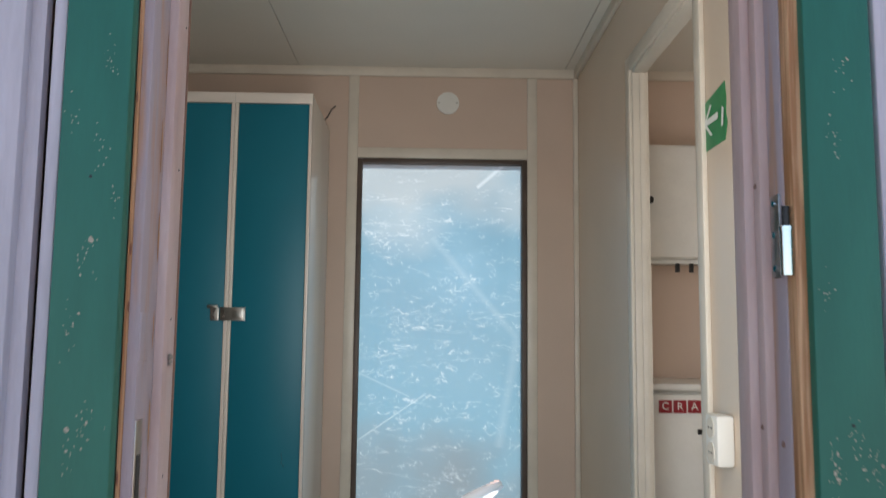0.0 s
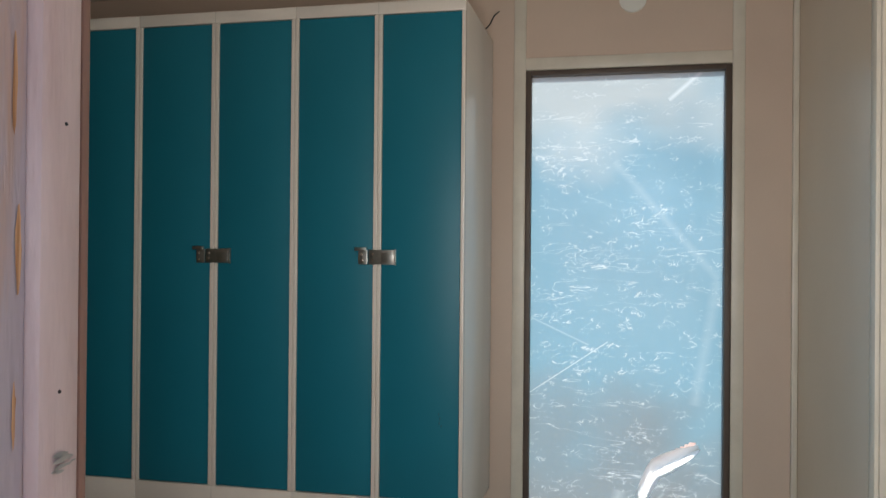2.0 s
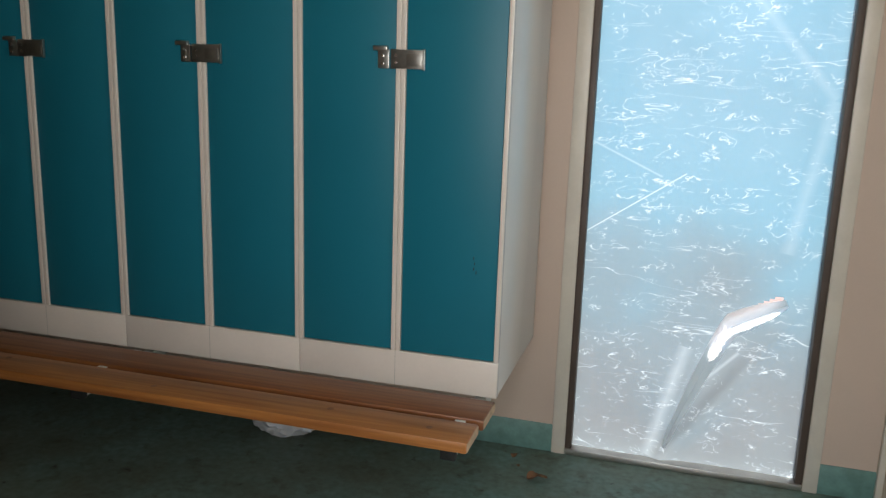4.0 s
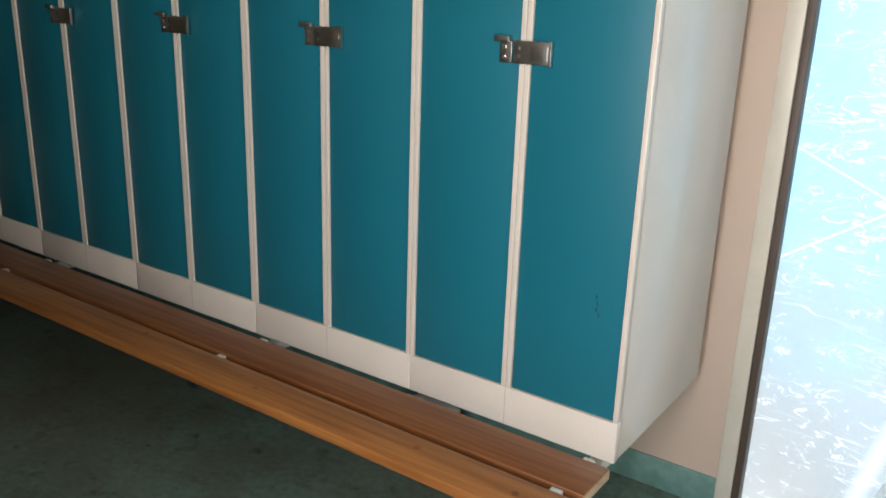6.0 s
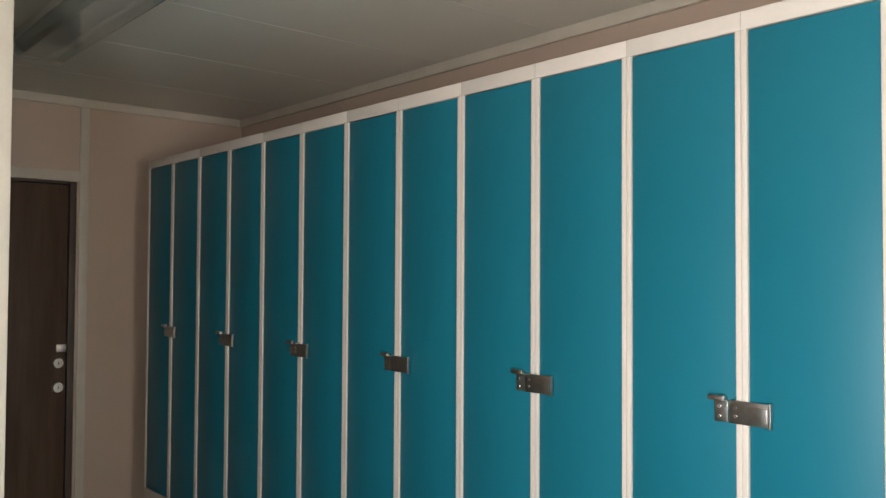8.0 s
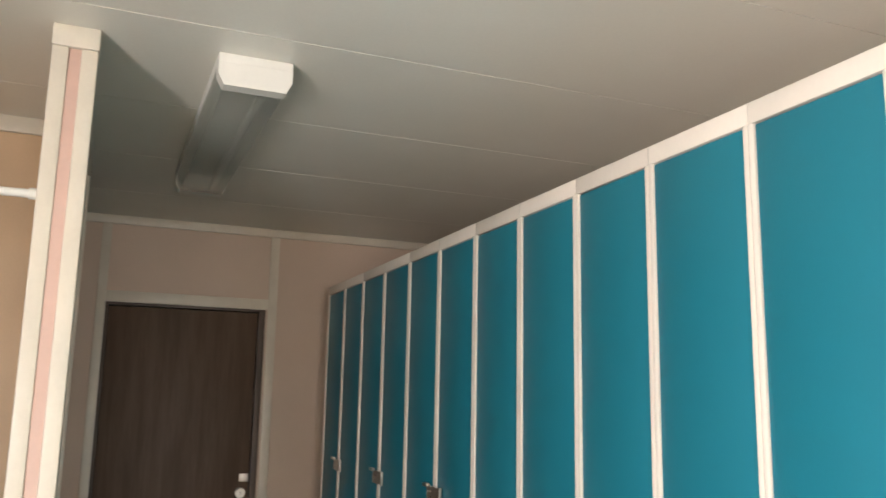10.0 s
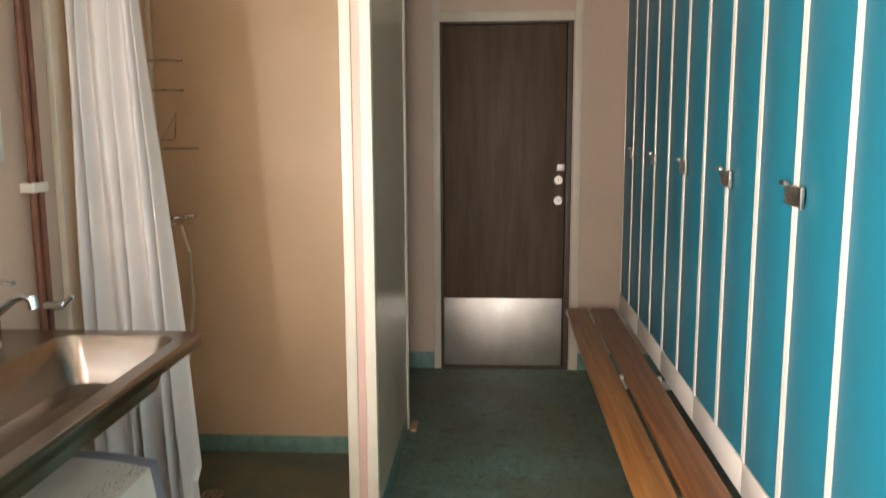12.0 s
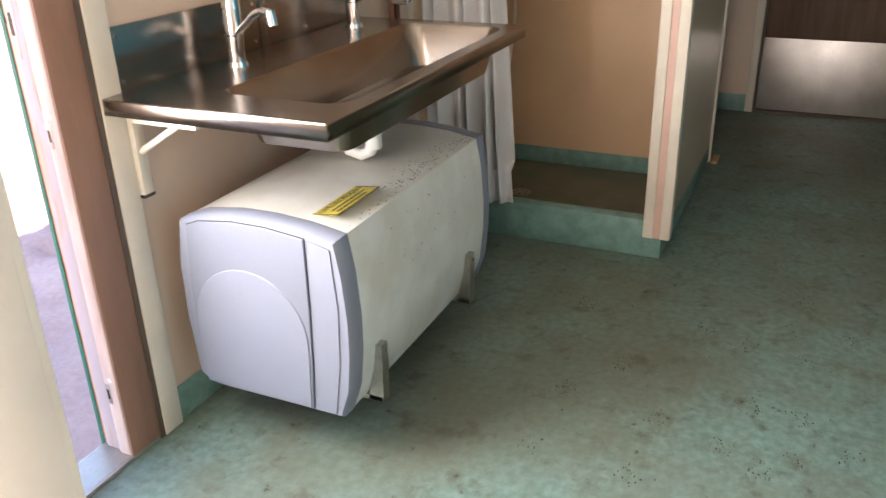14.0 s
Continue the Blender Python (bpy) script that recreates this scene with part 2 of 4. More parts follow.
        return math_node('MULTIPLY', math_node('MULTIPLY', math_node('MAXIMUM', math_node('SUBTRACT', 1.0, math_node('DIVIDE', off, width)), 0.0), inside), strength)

    lines = wrinkle_glints(16, (1.0, 1.0, 2.2), (3, 1, 2), 0.018, 0.53, 0.62)
    for other in (wrinkle_glints(9, (0.5, 1.0, 3.0), (1, 4, 6), 0.010, 0.52, 0.62), wrinkle_glints(26, (1.0, 1.0, 1.2), (5, 2, 9), 0.020, 0.60, 0.67),
                  fold_glint(-0.368, 0.81, -0.05, 1.03, 0.0028, 0.9), fold_glint(-0.368, 1.125, -0.126, 1.015, 0.004, 0.4),
                  fold_glint(0.02, 0.27, 0.17, 0.44, 0.008, 0.35), fold_glint(0.18, 1.99, 0.30, 2.095, 0.012, 0.9)):
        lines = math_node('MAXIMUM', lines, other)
    for soft_glint in (fold_glint(-0.03, 1.75, 0.37, 1.285, 0.022, 0.16), fold_glint(0.284, 0.79, 0.367, 1.28, 0.030, 0.16), fold_glint(-0.10, 0.03, 0.0, 0.44, 0.03, 0.3)):
        lines = math_node('MAXIMUM', lines, math_node('MULTIPLY', soft_glint, math_node('ADD', n1.outputs[0], 0.5)))
    # shine on wrinkles and folds, put in as a paler translucent colour
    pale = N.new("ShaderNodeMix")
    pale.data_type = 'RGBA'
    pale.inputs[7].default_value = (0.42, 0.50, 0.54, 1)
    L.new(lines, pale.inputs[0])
    L.new(glow_ramp.outputs[0], pale.inputs[6])
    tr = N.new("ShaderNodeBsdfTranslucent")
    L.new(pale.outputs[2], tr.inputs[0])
    df = N.new("ShaderNodeBsdfDiffuse")
    df.inputs[0].default_value = (0.55, 0.62, 0.66, 1)
    gl = N.new("ShaderNodeBsdfGlossy")
    gl.inputs[1].default_value = 0.40
    for n in (tr, df, gl):
        L.new(bp.outputs[0], n.inputs["Normal"])
    a = N.new("ShaderNodeMixShader")
    a.inputs[0].default_value = 0.25
    L.new(tr.outputs[0], a.inputs[1])
    L.new(df.outputs[0], a.inputs[2])
    c = N.new("ShaderNodeMixShader")
    c.inputs[0].default_value = 0.05
    L.new(a.outputs[0], c.inputs[1])
    L.new(gl.outputs[0], c.inputs[2])
    L.new(c.outputs[0], out.inputs[0])
    return m


M_foil = plastic_sheet()
M_foilfold = mat("foil_fold", (0.80, 0.86, 0.88), 0.3, scale=9, var=0.04, bump=0.05)
fold_nodes = M_foilfold.node_tree
fold_tr = fold_nodes.nodes.new("ShaderNodeBsdfTranslucent")
fold_tr.inputs[0].default_value = (0.92, 0.95, 0.96, 1)
fold_mix = fold_nodes.nodes.new("ShaderNodeMixShader")
fold_mix.inputs[0].default_value = 0.75
fold_nodes.links.new(fold_nodes.nodes["Principled BSDF"].outputs[0], fold_mix.inputs[1])
fold_nodes.links.new(fold_tr.outputs[0], fold_mix.inputs[2])
fold_nodes.links.new(fold_mix.outputs[0], fold_nodes.nodes["Material Output"].inputs[0])


def clear(name, col, rough, weight):
    m = bpy.data.materials.new(name)
    m.use_nodes = True
    b = m.node_tree.nodes["Principled BSDF"]
    b.inputs["Base Color"].default_value = (*col, 1)
    b.inputs["Roughness"].default_value = rough
    b.inputs["Transmission Weight"].default_value = weight
    b.inputs["IOR"].default_value = 1.45
    return m


M_diffuser = clear("prismatic_diffuser", (0.84, 0.86, 0.82), 0.07, 0.85)
M_pane = clear("window_glass", (0.95, 0.97, 0.96), 0.02, 1.0)
M_mirror = mat("mirror_glass", (0.85, 0.86, 0.86), 0.03, 1.0, var=0.01, bump=0)


# ---- builders ----
def box(bm, x0, y0, z0, x1, y1, z1, bevel=0.0, seg=2):
    r = bmesh.ops.create_cube(bm, size=1.0, matrix=Matrix.LocRotScale(
        ((x0 + x1) / 2, (y0 + y1) / 2, (z0 + z1) / 2), None, (abs(x1 - x0), abs(y1 - y0), abs(z1 - z0))))
    if bevel:
        es = list({e for v in r["verts"] for e in v.link_edges})
        bmesh.ops.bevel(bm, geom=es, offset=bevel, segments=seg, affect='EDGES', profile=0.5)
    return bm


def cyl(bm, p, q, r, n=20, r2=None):
    p, q = Vector(p), Vector(q)
    d = q - p
    m = Matrix.Translation((p + q) / 2) @ d.to_track_quat('Z', 'Y').to_matrix().to_4x4()
    bmesh.ops.create_cone(bm, cap_ends=True, segments=n, radius1=r, radius2=r if r2 is None else r2, depth=d.length, matrix=m)
    return bm


def tube(bm, pts, r, n=10):
    """A round bar along points."""
    pts = [Vector(p) for p in pts]
    rings = []
    for i, p in enumerate(pts):
        d = (pts[min(i + 1, len(pts) - 1)] - pts[max(i - 1, 0)]).normalized()
        q = d.to_track_quat('Z', 'Y')
        rings.append([bm.verts.new(p + q @ Vector((r * math.cos(a * 2 * math.pi / n), r * math.sin(a * 2 * math.pi / n), 0))) for a in range(n)])
    for a, b in zip(rings, rings[1:]):
        for i in range(n):
            bm.faces.new((a[i], a[(i + 1) % n], b[(i + 1) % n], b[i]))
    bm.faces.new(rings[0][::-1])
    bm.faces.new(rings[-1])
    return bm


def loft(bm, rings, cap=True):
    vs = [[bm.verts.new(p) for p in ring] for ring in rings]
    n = len(vs[0])
    for a, b in zip(vs, vs[1:]):
        for i in range(n):
            bm.faces.new((a[i], a[(i + 1) % n], b[(i + 1) % n], b[i]))
    if cap:
        bm.faces.new(vs[0][::-1])
        bm.faces.new(vs[-1])
    bmesh.ops.recalc_face_normals(bm, faces=bm.faces)
    return bm


def part(name, bm, material, parent=None, label="", smooth=True):
    me = bpy.data.meshes.new(name)
    bm.to_mesh(me)
    bm.free()
    me.materials.append(material)
    if smooth:
        me.polygons.foreach_set("use_smooth", [True] * len(me.polygons))
        me.set_sharp_from_angle(angle=radians(35))
    ob = new(name, me)
    if parent is not None:
        ob.parent = parent
    if label:
        ob["label"] = label
    return ob


def boxes(name, material, items, parent=None, bevel=0.0, label=""):
    bm = bmesh.new()
    for it in items:
        box(bm, *it, bevel=bevel)
    return part(name, bm, material, parent, label)


def struct(ob, label, category):
    return tagged(ob, label, category, kind="structure")


def empty(name, label, category, group=""):
    return tagged(new(name), label, category, group)


# ---- plan ----
XL, XR = -4.39, 0.65            # end wall, partition to the small room
YE, YF = -0.20, 2.664           # entry wall, far wall
ZC = 2.555                      # ceiling
RX = 3.2                        # small room's far side
OL, OR = -0.334, 0.308          # entry opening
WL, WR, WT = -0.384, 0.412, 2.118  # foil-covered opening
DY0, DY1, DT = 0.945, 1.714, 2.118  # brown door opening
QY0, QY1, QT = 0.925, 1.612, 2.205    # opening to the small room

floor = struct(boxes("floor", M_floor, [(XL - 0.1, YE - 0.02, -0.10, RX + 0.1, YF + 0.1, 0.0)]),
               "worn blue-green linoleum floor with brown grime and dark marks", "floor")
wall_far = struct(boxes("wall_far", M_wall, [(XL, YF, 0, WL - 0.045, YF + 0.05, ZC), (WR + 0.045, YF, 0, RX, YF + 0.05, ZC),
                                             (WL - 0.045, YF, WT + 0.049, WR + 0.045, YF + 0.05, ZC)]),
                  "beige laminated wall panels round a foil-covered doorway", "wall")
wall_entry = struct(boxes("wall_entry", M_wall, [(-2.12, YE - 0.10, 0, OL - 0.16, YE, ZC), (OR + 0.12, YE - 0.10, 0, RX, YE, ZC),
                                                 (OL - 0.16, YE - 0.10, 2.16, OR + 0.12, YE, ZC), (XL, YE - 0.10, 0, -3.0, YE, ZC)]),
                    "pale beige wall panels around the entrance", "wall")
wall_end = struct(boxes("wall_end", M_wall, [(XL - 0.1, YE - 0.10, 0, XL, DY0 - 0.02, ZC), (XL - 0.1, DY1 + 0.02, 0, XL, YF + 0.12, ZC),
                                             (XL - 0.1, DY0 - 0.02, DT + 0.02, XL, DY1 + 0.02, ZC)]),
                  "pinkish beige end wall around a brown door", "wall")
wall_right = struct(boxes("wall_right", M_wallgloss, [(XR, YE, 0, XR + 0.04, QY0, ZC), (XR, QY1, 0, XR + 0.04, YF, ZC),
                                                      (XR, QY0, QT, XR + 0.04, QY1, ZC)]),
                    "semi-gloss beige partition with an open doorway", "wall")
struct(boxes("wall_small_room", M_wall, [(RX, YE - 0.10, 0, RX + 0.1, 0.5, ZC), (RX, 1.8, 0, RX + 0.1, YF + 0.12, ZC), (RX, 0.5, 0, RX + 0.1, 1.8, 0.98),
                                          (RX, 0.5, 2.12, RX + 0.1, 1.8, ZC)]), "beige end wall of the small room", "wall")
struct(boxes("wall_shower_back", M_shower, [(-3.0, YE - 0.10, 0, -2.9, 0.80, ZC)]), "tan waterproof back wall of the shower", "wall")
struct(boxes("wall_shower_side", M_shower, [(-2.9, YE - 0.10, 0, -2.12, YE, ZC)]), "tan waterproof side wall of the shower", "wall")

# window of the small room
win2 = struct(boxes("window_2", M_white, [(RX + 0.01, 0.5, 0.98, RX + 0.09, 0.55, 2.12)], bevel=0.003), "white-framed window of the small room", "window")
for b in [(RX + 0.01, 1.75, 0.98, RX + 0.09, 1.8, 2.12), (RX + 0.01, 0.55, 0.98, RX + 0.09, 1.75, 1.03), (RX + 0.01, 0.55, 2.07, RX + 0.09, 1.75, 2.12)]:
    part("window_frame", box(bmesh.new(), *b, 0.003), M_white, win2)
pane = part("pane", box(bmesh.new(), RX + 0.066, 0.55, 1.03, RX + 0.072, 1.75, 2.07), M_pane, win2)
pane.visible_shadow = False

# ceiling boards with open joints
bm = bmesh.new()
box(bm, XL - 0.1, YE - 0.10, ZC + 0.008, RX + 0.1, YF + 0.12, ZC + 0.04)
xs = [RX + 0.1] + [2.483 - 0.63 * k for k in range(0, 11)] + [XL - 0.1]
for a, b in zip(xs, xs[1:]):
    box(bm, b + 0.002, YE - 0.10, ZC, a - 0.002, YF + 0.12, ZC + 0.006)
struct(part("ceiling", bm, M_ceil), "pale glossy ceiling boards with narrow joints", "ceiling")
struct(boxes("roof", M_roof, [(XL - 0.25, YE - 0.32, ZC + 0.05, RX + 0.25, YF + 0.30, ZC + 0.19)]), "flat dark roof felt", "roof")

# cornices, battens and skirtings
CB = 2.511
trims = [("cornice", (XL, YF - 0.018, CB, XR, YF, ZC)), ("cornice", (XL, YE, CB, XL + 0.018, YF - 0.018, ZC)),
         ("cornice", (XR - 0.018, YE, CB, XR, YF - 0.018, ZC)), ("cornice", (-2.10, YE, CB, XR - 0.018, YE + 0.018, ZC)),
         ("cornice", (-2.9, YE, CB - 0.01, -2.882, 0.80, ZC)), ("cornice", (XR + 0.04, YF - 0.018, CB, RX, YF, ZC)),
         ("batten", (WL - 0.046, YF - 0.012, 0, WL + 0.002, YF + 0.01, CB)), ("batten", (WR, YF - 0.012, 0, WR + 0.046, YF + 0.01, CB)),
         ("batten", (WL + 0.002, YF - 0.014, WT, WR, YF + 0.01, WT + 0.049)),
         ("batten", (XL - 0.01, 0.90, 0, XL + 0.012, 0.944, CB)), ("batten", (XL - 0.01, 1.744, 0, XL + 0.012, 1.790, CB)),
         ("batten", (XL - 0.01, 0.944, DT, XL + 0.014, 1.744, DT + 0.056)),
         ("batten", (XR - 0.022, YF - 0.022, 0, XR, YF, CB)),
         ("batten", (-2.145, YE, 0.155, -2.045, YE + 0.024, CB)),
         ("batten", (-2.9, YE, 0.145, -2.87, YE + 0.012, CB - 0.01)),
         ("architrave", (XR - 0.014, QY0 - 0.05, 0, XR, QY0, QT + 0.05)), ("architrave", (XR - 0.014, QY1, 0, XR, QY1 + 0.05, QT + 0.05)),
         ("architrave", (XR - 0.014, QY0, QT, XR, QY1, QT + 0.05)),
         ("architrave", (XR + 0.04, QY0 - 0.05, 0, XR + 0.054, QY0, QT + 0.05)), ("architrave", (XR + 0.04, QY1, 0, XR + 0.054, QY1 + 0.05, QT + 0.05)),
         ("door_lining", (XR - 0.004, QY0 - 0.002, 0, XR + 0.044, QY0 + 0.006, QT)), ("door_lining", (XR - 0.004, QY1 - 0.012, 0, XR + 0.044, QY1 + 0.002, QT)),
         ("door_lining", (XR - 0.004, QY0 + 0.006, QT - 0.012, XR + 0.044, QY1 - 0.012, QT + 0.002)),
         ("door_stop", (XR + 0.018, QY1 - 0.020, 0, XR + 0.038, QY1 - 0.012, QT - 0.012)),
         ("architrave", (-0.520, YE, 0, -0.452, YE + 0.016, 2.20)), ("architrave", (OR + 0.090, YE, 0, OR + 0.150, YE + 0.016, 2.20))]
for nm, b in trims:
    struct(boxes(nm, M_trim, [b], bevel=0.003), "cream painted wooden " + nm.replace("_", " "), "trim")
for b in [(XL, YF - 0.006, 0, WL - 0.046, YF, 0.105), (WR + 0.046, YF - 0.006, 0, XR - 0.022, YF, 0.105), (XL, YE, 0, XL + 0.006, 0.90, 0.105),
          (XL, 1.79, 0, XL + 0.006, YF - 0.006, 0.105), (-2.08, YE, 0, -0.52, YE + 0.006, 0.105), (-2.9, YE + 0.012, 0.05, -2.894, 0.80, 0.13),
          (XR - 0.006, OR, 0, XR, QY0 - 0.05, 0.105)]:
    struct(boxes("baseboard", M_skirt, [b], bevel=0.002), "green linoleum skirting turned up the wall", "baseboard")

# entrance frame, stepped and worn
frame_l = struct(boxes("entry_frame", M_jamb, [(-0.45, -0.240, -0.02, OL, -0.200, 2.12)], bevel=0.006), "worn pinkish wooden door frame", "door frame")
rebate_l = part("rebate", box(bmesh.new(), -0.45, -0.293, -0.02, OL - 0.010, -0.240, 2.12, 0.003), M_jambgrey, frame_l)
part("raw_edge", box(bmesh.new(), -0.415, -0.316, -0.02, OL - 0.020, -0.293, 2.12, 0.003), M_raw, frame_l, "bare pine edge with knots")
part("inside_face", box(bmesh.new(), -0.448, -0.200, 0, OL - 0.001, -0.192, 2.12, 0.002), M_jambbrown, frame_l, "brown varnished inner edge")
rnd = random.Random(12)


def blot(x, yc, zc, wy, hz, material, parent, name, n=14):
    """A ragged flat patch lying on a face that looks along x."""
    bm = bmesh.new()
    bm.faces.new([bm.verts.new((x, yc + wy * math.cos(a) * rnd.uniform(0.6, 1.1), zc + hz * math.sin(a) * rnd.uniform(0.75, 1.1)))
                  for a in [q * 2 * math.pi / n for q in range(n)]])
    return part(name, bm, material, parent)


for k in range(9):
    blot(OL - 0.0094, rnd.uniform(-0.253, -0.246), 0.98 + 0.10 * k, rnd.uniform(0.0015, 0.0035), rnd.uniform(0.02, 0.07), M_raw, rebate_l, "worn_patch")
part("filler_block", box(bmesh.new(), OL - 0.014, -0.291, 1.245, OL - 0.0085, -0.266, 1.295, 0.001), M_jambgrey, rebate_l)
for z, y in ((1.36, -0.302), (1.52, -0.306), (1.30, -0.300), (1.13, -0.307)):
    blot(OL - 0.0196, y, z, 0.003, 0.007, M_benchB, frame_l, "knot", 10)
bms = bmesh.new()
for k in range(14):
    yy, zz, w = -0.220 + 0.006 * rnd.gauss(0, 1), 1.245 + 0.006 * rnd.gauss(0, 1), rnd.uniform(0.002, 0.007)
    bms.faces.new([bms.verts.new((OL + 0.0008 + 0.00015 * k, yy + w * math.cos(a), zz + 0.25 * w * math.sin(a))) for a in [q * 1.047 for q in range(6)]])
tagged(part("smudge", bms, M_seam, frame_l), kind="stuff")
for k in range(6):
    part("nail_head", cyl(bmesh.new(), (OL - 0.001, -0.230 + 0.004 * k, 0.95 + 0.17 * k), (OL + 0.0006, -0.230 + 0.004 * k, 0.95 + 0.17 * k), 0.0013, 8), M_black, frame_l)
for z in (0.20, 0.885):
    part("screw_plug", cyl(bmesh.new(), (OL - 0.001, -0.216, z + 0.045), (OL + 0.0012, -0.216, z + 0.045), 0.007, 16), M_white, frame_l, "white plastic screw cap")
    kp_ = part("keeper_plate", box(bmesh.new(), OL - 0.001, -0.236, z - 0.03, OL + 0.001, -0.222, z + 0.03, 0.001), M_steel, frame_l, "small steel keeper plate")
    part("slot", box(bmesh.new(), OL, -0.233, z - 0.014, OL + 0.0016, -0.226, z + 0.014), M_black, kp_)
part("inner_lining", box(bmesh.new(), -0.456, -0.192, 0, -0.436, YE + 0.012, 2.12, 0.002), M_brownframe, frame_l)
frame_r = struct(boxes("entry_frame", M_jamb, [(OR, -0.236, -0.02, OR + 0.12, -0.20, 2.12)], bevel=0.006), "worn pinkish wooden door frame with a hinge", "door frame")
part("moulding", box(bmesh.new(), OR + 0.010, -0.256, -0.02, OR + 0.12, -0.236, 2.12, 0.005), M_jamb, frame_r)
part("rebate", box(bmesh.new(), OR + 0.020, -0.293, -0.02, OR + 0.12, -0.256, 2.12, 0.003), M_jambgrey, frame_r)
part("raw_edge", box(bmesh.new(), OR + 0.021, -0.316, -0.02, OR + 0.10, -0.293, 2.12, 0.003), M_raw, frame_r, "bare pine edge with knots")
for y, z, w in ((-0.246, 1.445, 0.005), (-0.246, 1.18, 0.005), (-0.275, 1.165, 0.006)):
    blot(OR + (0.0096 if y > -0.256 else 0.0196), y, z, w, w * 0.7, M_jambbrown, frame_r, "knot", 12)
struct(boxes("entry_frame", M_jamb, [(-0.45, -0.31, 2.12, OR + 0.12, -0.20, 2.18)], bevel=0.006), "worn pinkish head of the door frame", "door frame")
for nm, lab, b in [("green_board", "chipped dark green painted trim board", (-0.422, -0.328, -0.35, -0.354, -0.306, 2.2)),
                   ("green_board", "chipped dark green painted trim board", (0.340, -0.328, -0.35, 0.411, -0.306, 2.2)),
                   ("green_board", "dark green painted head board", (-0.422, -0.330, 2.2, 0.411, -0.306, 2.27))]:
    g = struct(boxes(nm, M_green, [b], bevel=0.003), lab, "trim board")
    rnd = random.Random(int(b[0] * 1000))
    if b[2] < 0:
        bmc = bmesh.new()
        spots = [(rnd.uniform(b[0] + 0.012, b[3] - 0.008), rnd.uniform(0.95, 1.7)) for q in range(11)]
        for k in range(150):
            cx, cz = spots[rnd.randrange(11)]
            zz, xx = cz + rnd.gauss(0, 0.012), min(max(cx + rnd.gauss(0, 0.005), b[0] + 0.004), b[3] - 0.004)
            w, h = rnd.uniform(0.0003, 0.0013), rnd.uniform(0.0004, 0.0018)
            if rnd.random() < 0.06:
                w, h = w * 3.0, h * 2.6
            ring = [bmc.verts.new((xx + w * math.cos(a) * rnd.uniform(.5, 1.1), -0.3288, zz + h * math.sin(a) * rnd.uniform(.4, 1.1))) for a in [i * 0.785 for i in range(8)]]
            bmc.faces.new(ring)
        tagged(part("paint_chip", bmc, M_chip, g), kind="stuff")
        part("nail_hole", cyl(bmesh.new(), ((b[0] + b[3]) / 2, -0.329, 1.43 if b[0] < 0 else 1.19), ((b[0] + b[3]) / 2, -0.327, 1.43 if b[0] < 0 else 1.19), 0.0016, 10), M_black, g)

# outside cladding boards
def siding(x0, x1, z0, z1):
    n = max(1, round((x1 - x0) / 0.118))
    w = (x1 - x0) / n
    for i in range(n):
        a = x0 + i * w
        part("cladding_board", box(bmesh.new(), a + 0.002, -0.324, z0, a + w - 0.010, -0.300, z1, 0.004), M_siding, clad)
clad = struct(boxes("cladding", M_siding, [(XL - 0.1, -0.312, -0.35, -0.45, -0.300, ZC + 0.05), (OR + 0.12, -0.312, -0.35, RX + 0.1, -0.300, ZC + 0.05),
                                           (-0.45, -0.312, 2.18, OR + 0.12, -0.300, ZC + 0.05)]), "pale lavender-grey painted vertical board cladding", "cladding")
siding(-1.6, -0.455, -0.35, ZC + 0.04)
siding(0.415, 1.57, -0.35, ZC + 0.04)
part("cladding_board", box(bmesh.new(), -0.438, -0.322, -0.35, -0.424, -0.300, ZC + 0.04, 0.003), M_siding, clad)

# threshold
thr = struct(boxes("threshold", M_alu, [(OL - 0.10, -0.31, -0.02, OR + 0.12, YE + 0.01, 0.012)], bevel=0.003), "ribbed aluminium door threshold", "threshold")
for k in range(14):
    part("rib", box(bmesh.new(), OL - 0.09, -0.306 + k * 0.008, 0.012, OR, -0.303 + k * 0.008, 0.014), M_alu, thr)
struct(boxes("threshold", M_alu, [(WL, YF - 0.01, 0, WR, YF + 0.10, 0.022)], bevel=0.003), "aluminium threshold under the foil", "threshold")


def hinge():
    h = empty("door_hinge", "worn steel lift-off hinge screwed to the frame", "hinge")
    part("leaf", box(bmesh.new(), OR + 0.017, -0.288, 1.340, OR + 0.021, -0.266, 1.430, 0.0015), M_steel, h)
    part("wing", box(bmesh.new(), OR + 0.014, -0.306, 1.345, OR + 0.019, -0.287, 1.390, 0.002), M_steel, h)
    part("knuckle", cyl(bmesh.new(), (OR + 0.014, -0.312, 1.340), (OR + 0.014, -0.312, 1.390), 0.0065), M_chrome, h)
    part("collar", cyl(bmesh.new(), (OR + 0.014, -0.312, 1.386), (OR + 0.014, -0.312, 1.391), 0.0072), M_chrome, h)
    part("pin", cyl(bmesh.new(), (OR + 0.014, -0.312, 1.391), (OR + 0.014, -0.312, 1.412), 0.0038), M_black, h)
    for z in (1.350, 1.386, 1.420):
        part("screw", cyl(bmesh.new(), (OR + 0.0155, -0.277, z), (OR + 0.018, -0.277, z), 0.0035, 10), M_chrome, h)


hinge()
strike = empty("strike_plate", "steel lock strike plate let into the frame", "strike plate")
part("plate", box(bmesh.new(), OL - 0.014, -0.290, 1.05, OL - 0.009, -0.270, 1.185, 0.001), M_steel, strike)
part("slot", box(bmesh.new(), OL - 0.011, -0.286, 1.10, OL - 0.0085, -0.275, 1.15), M_black, strike)

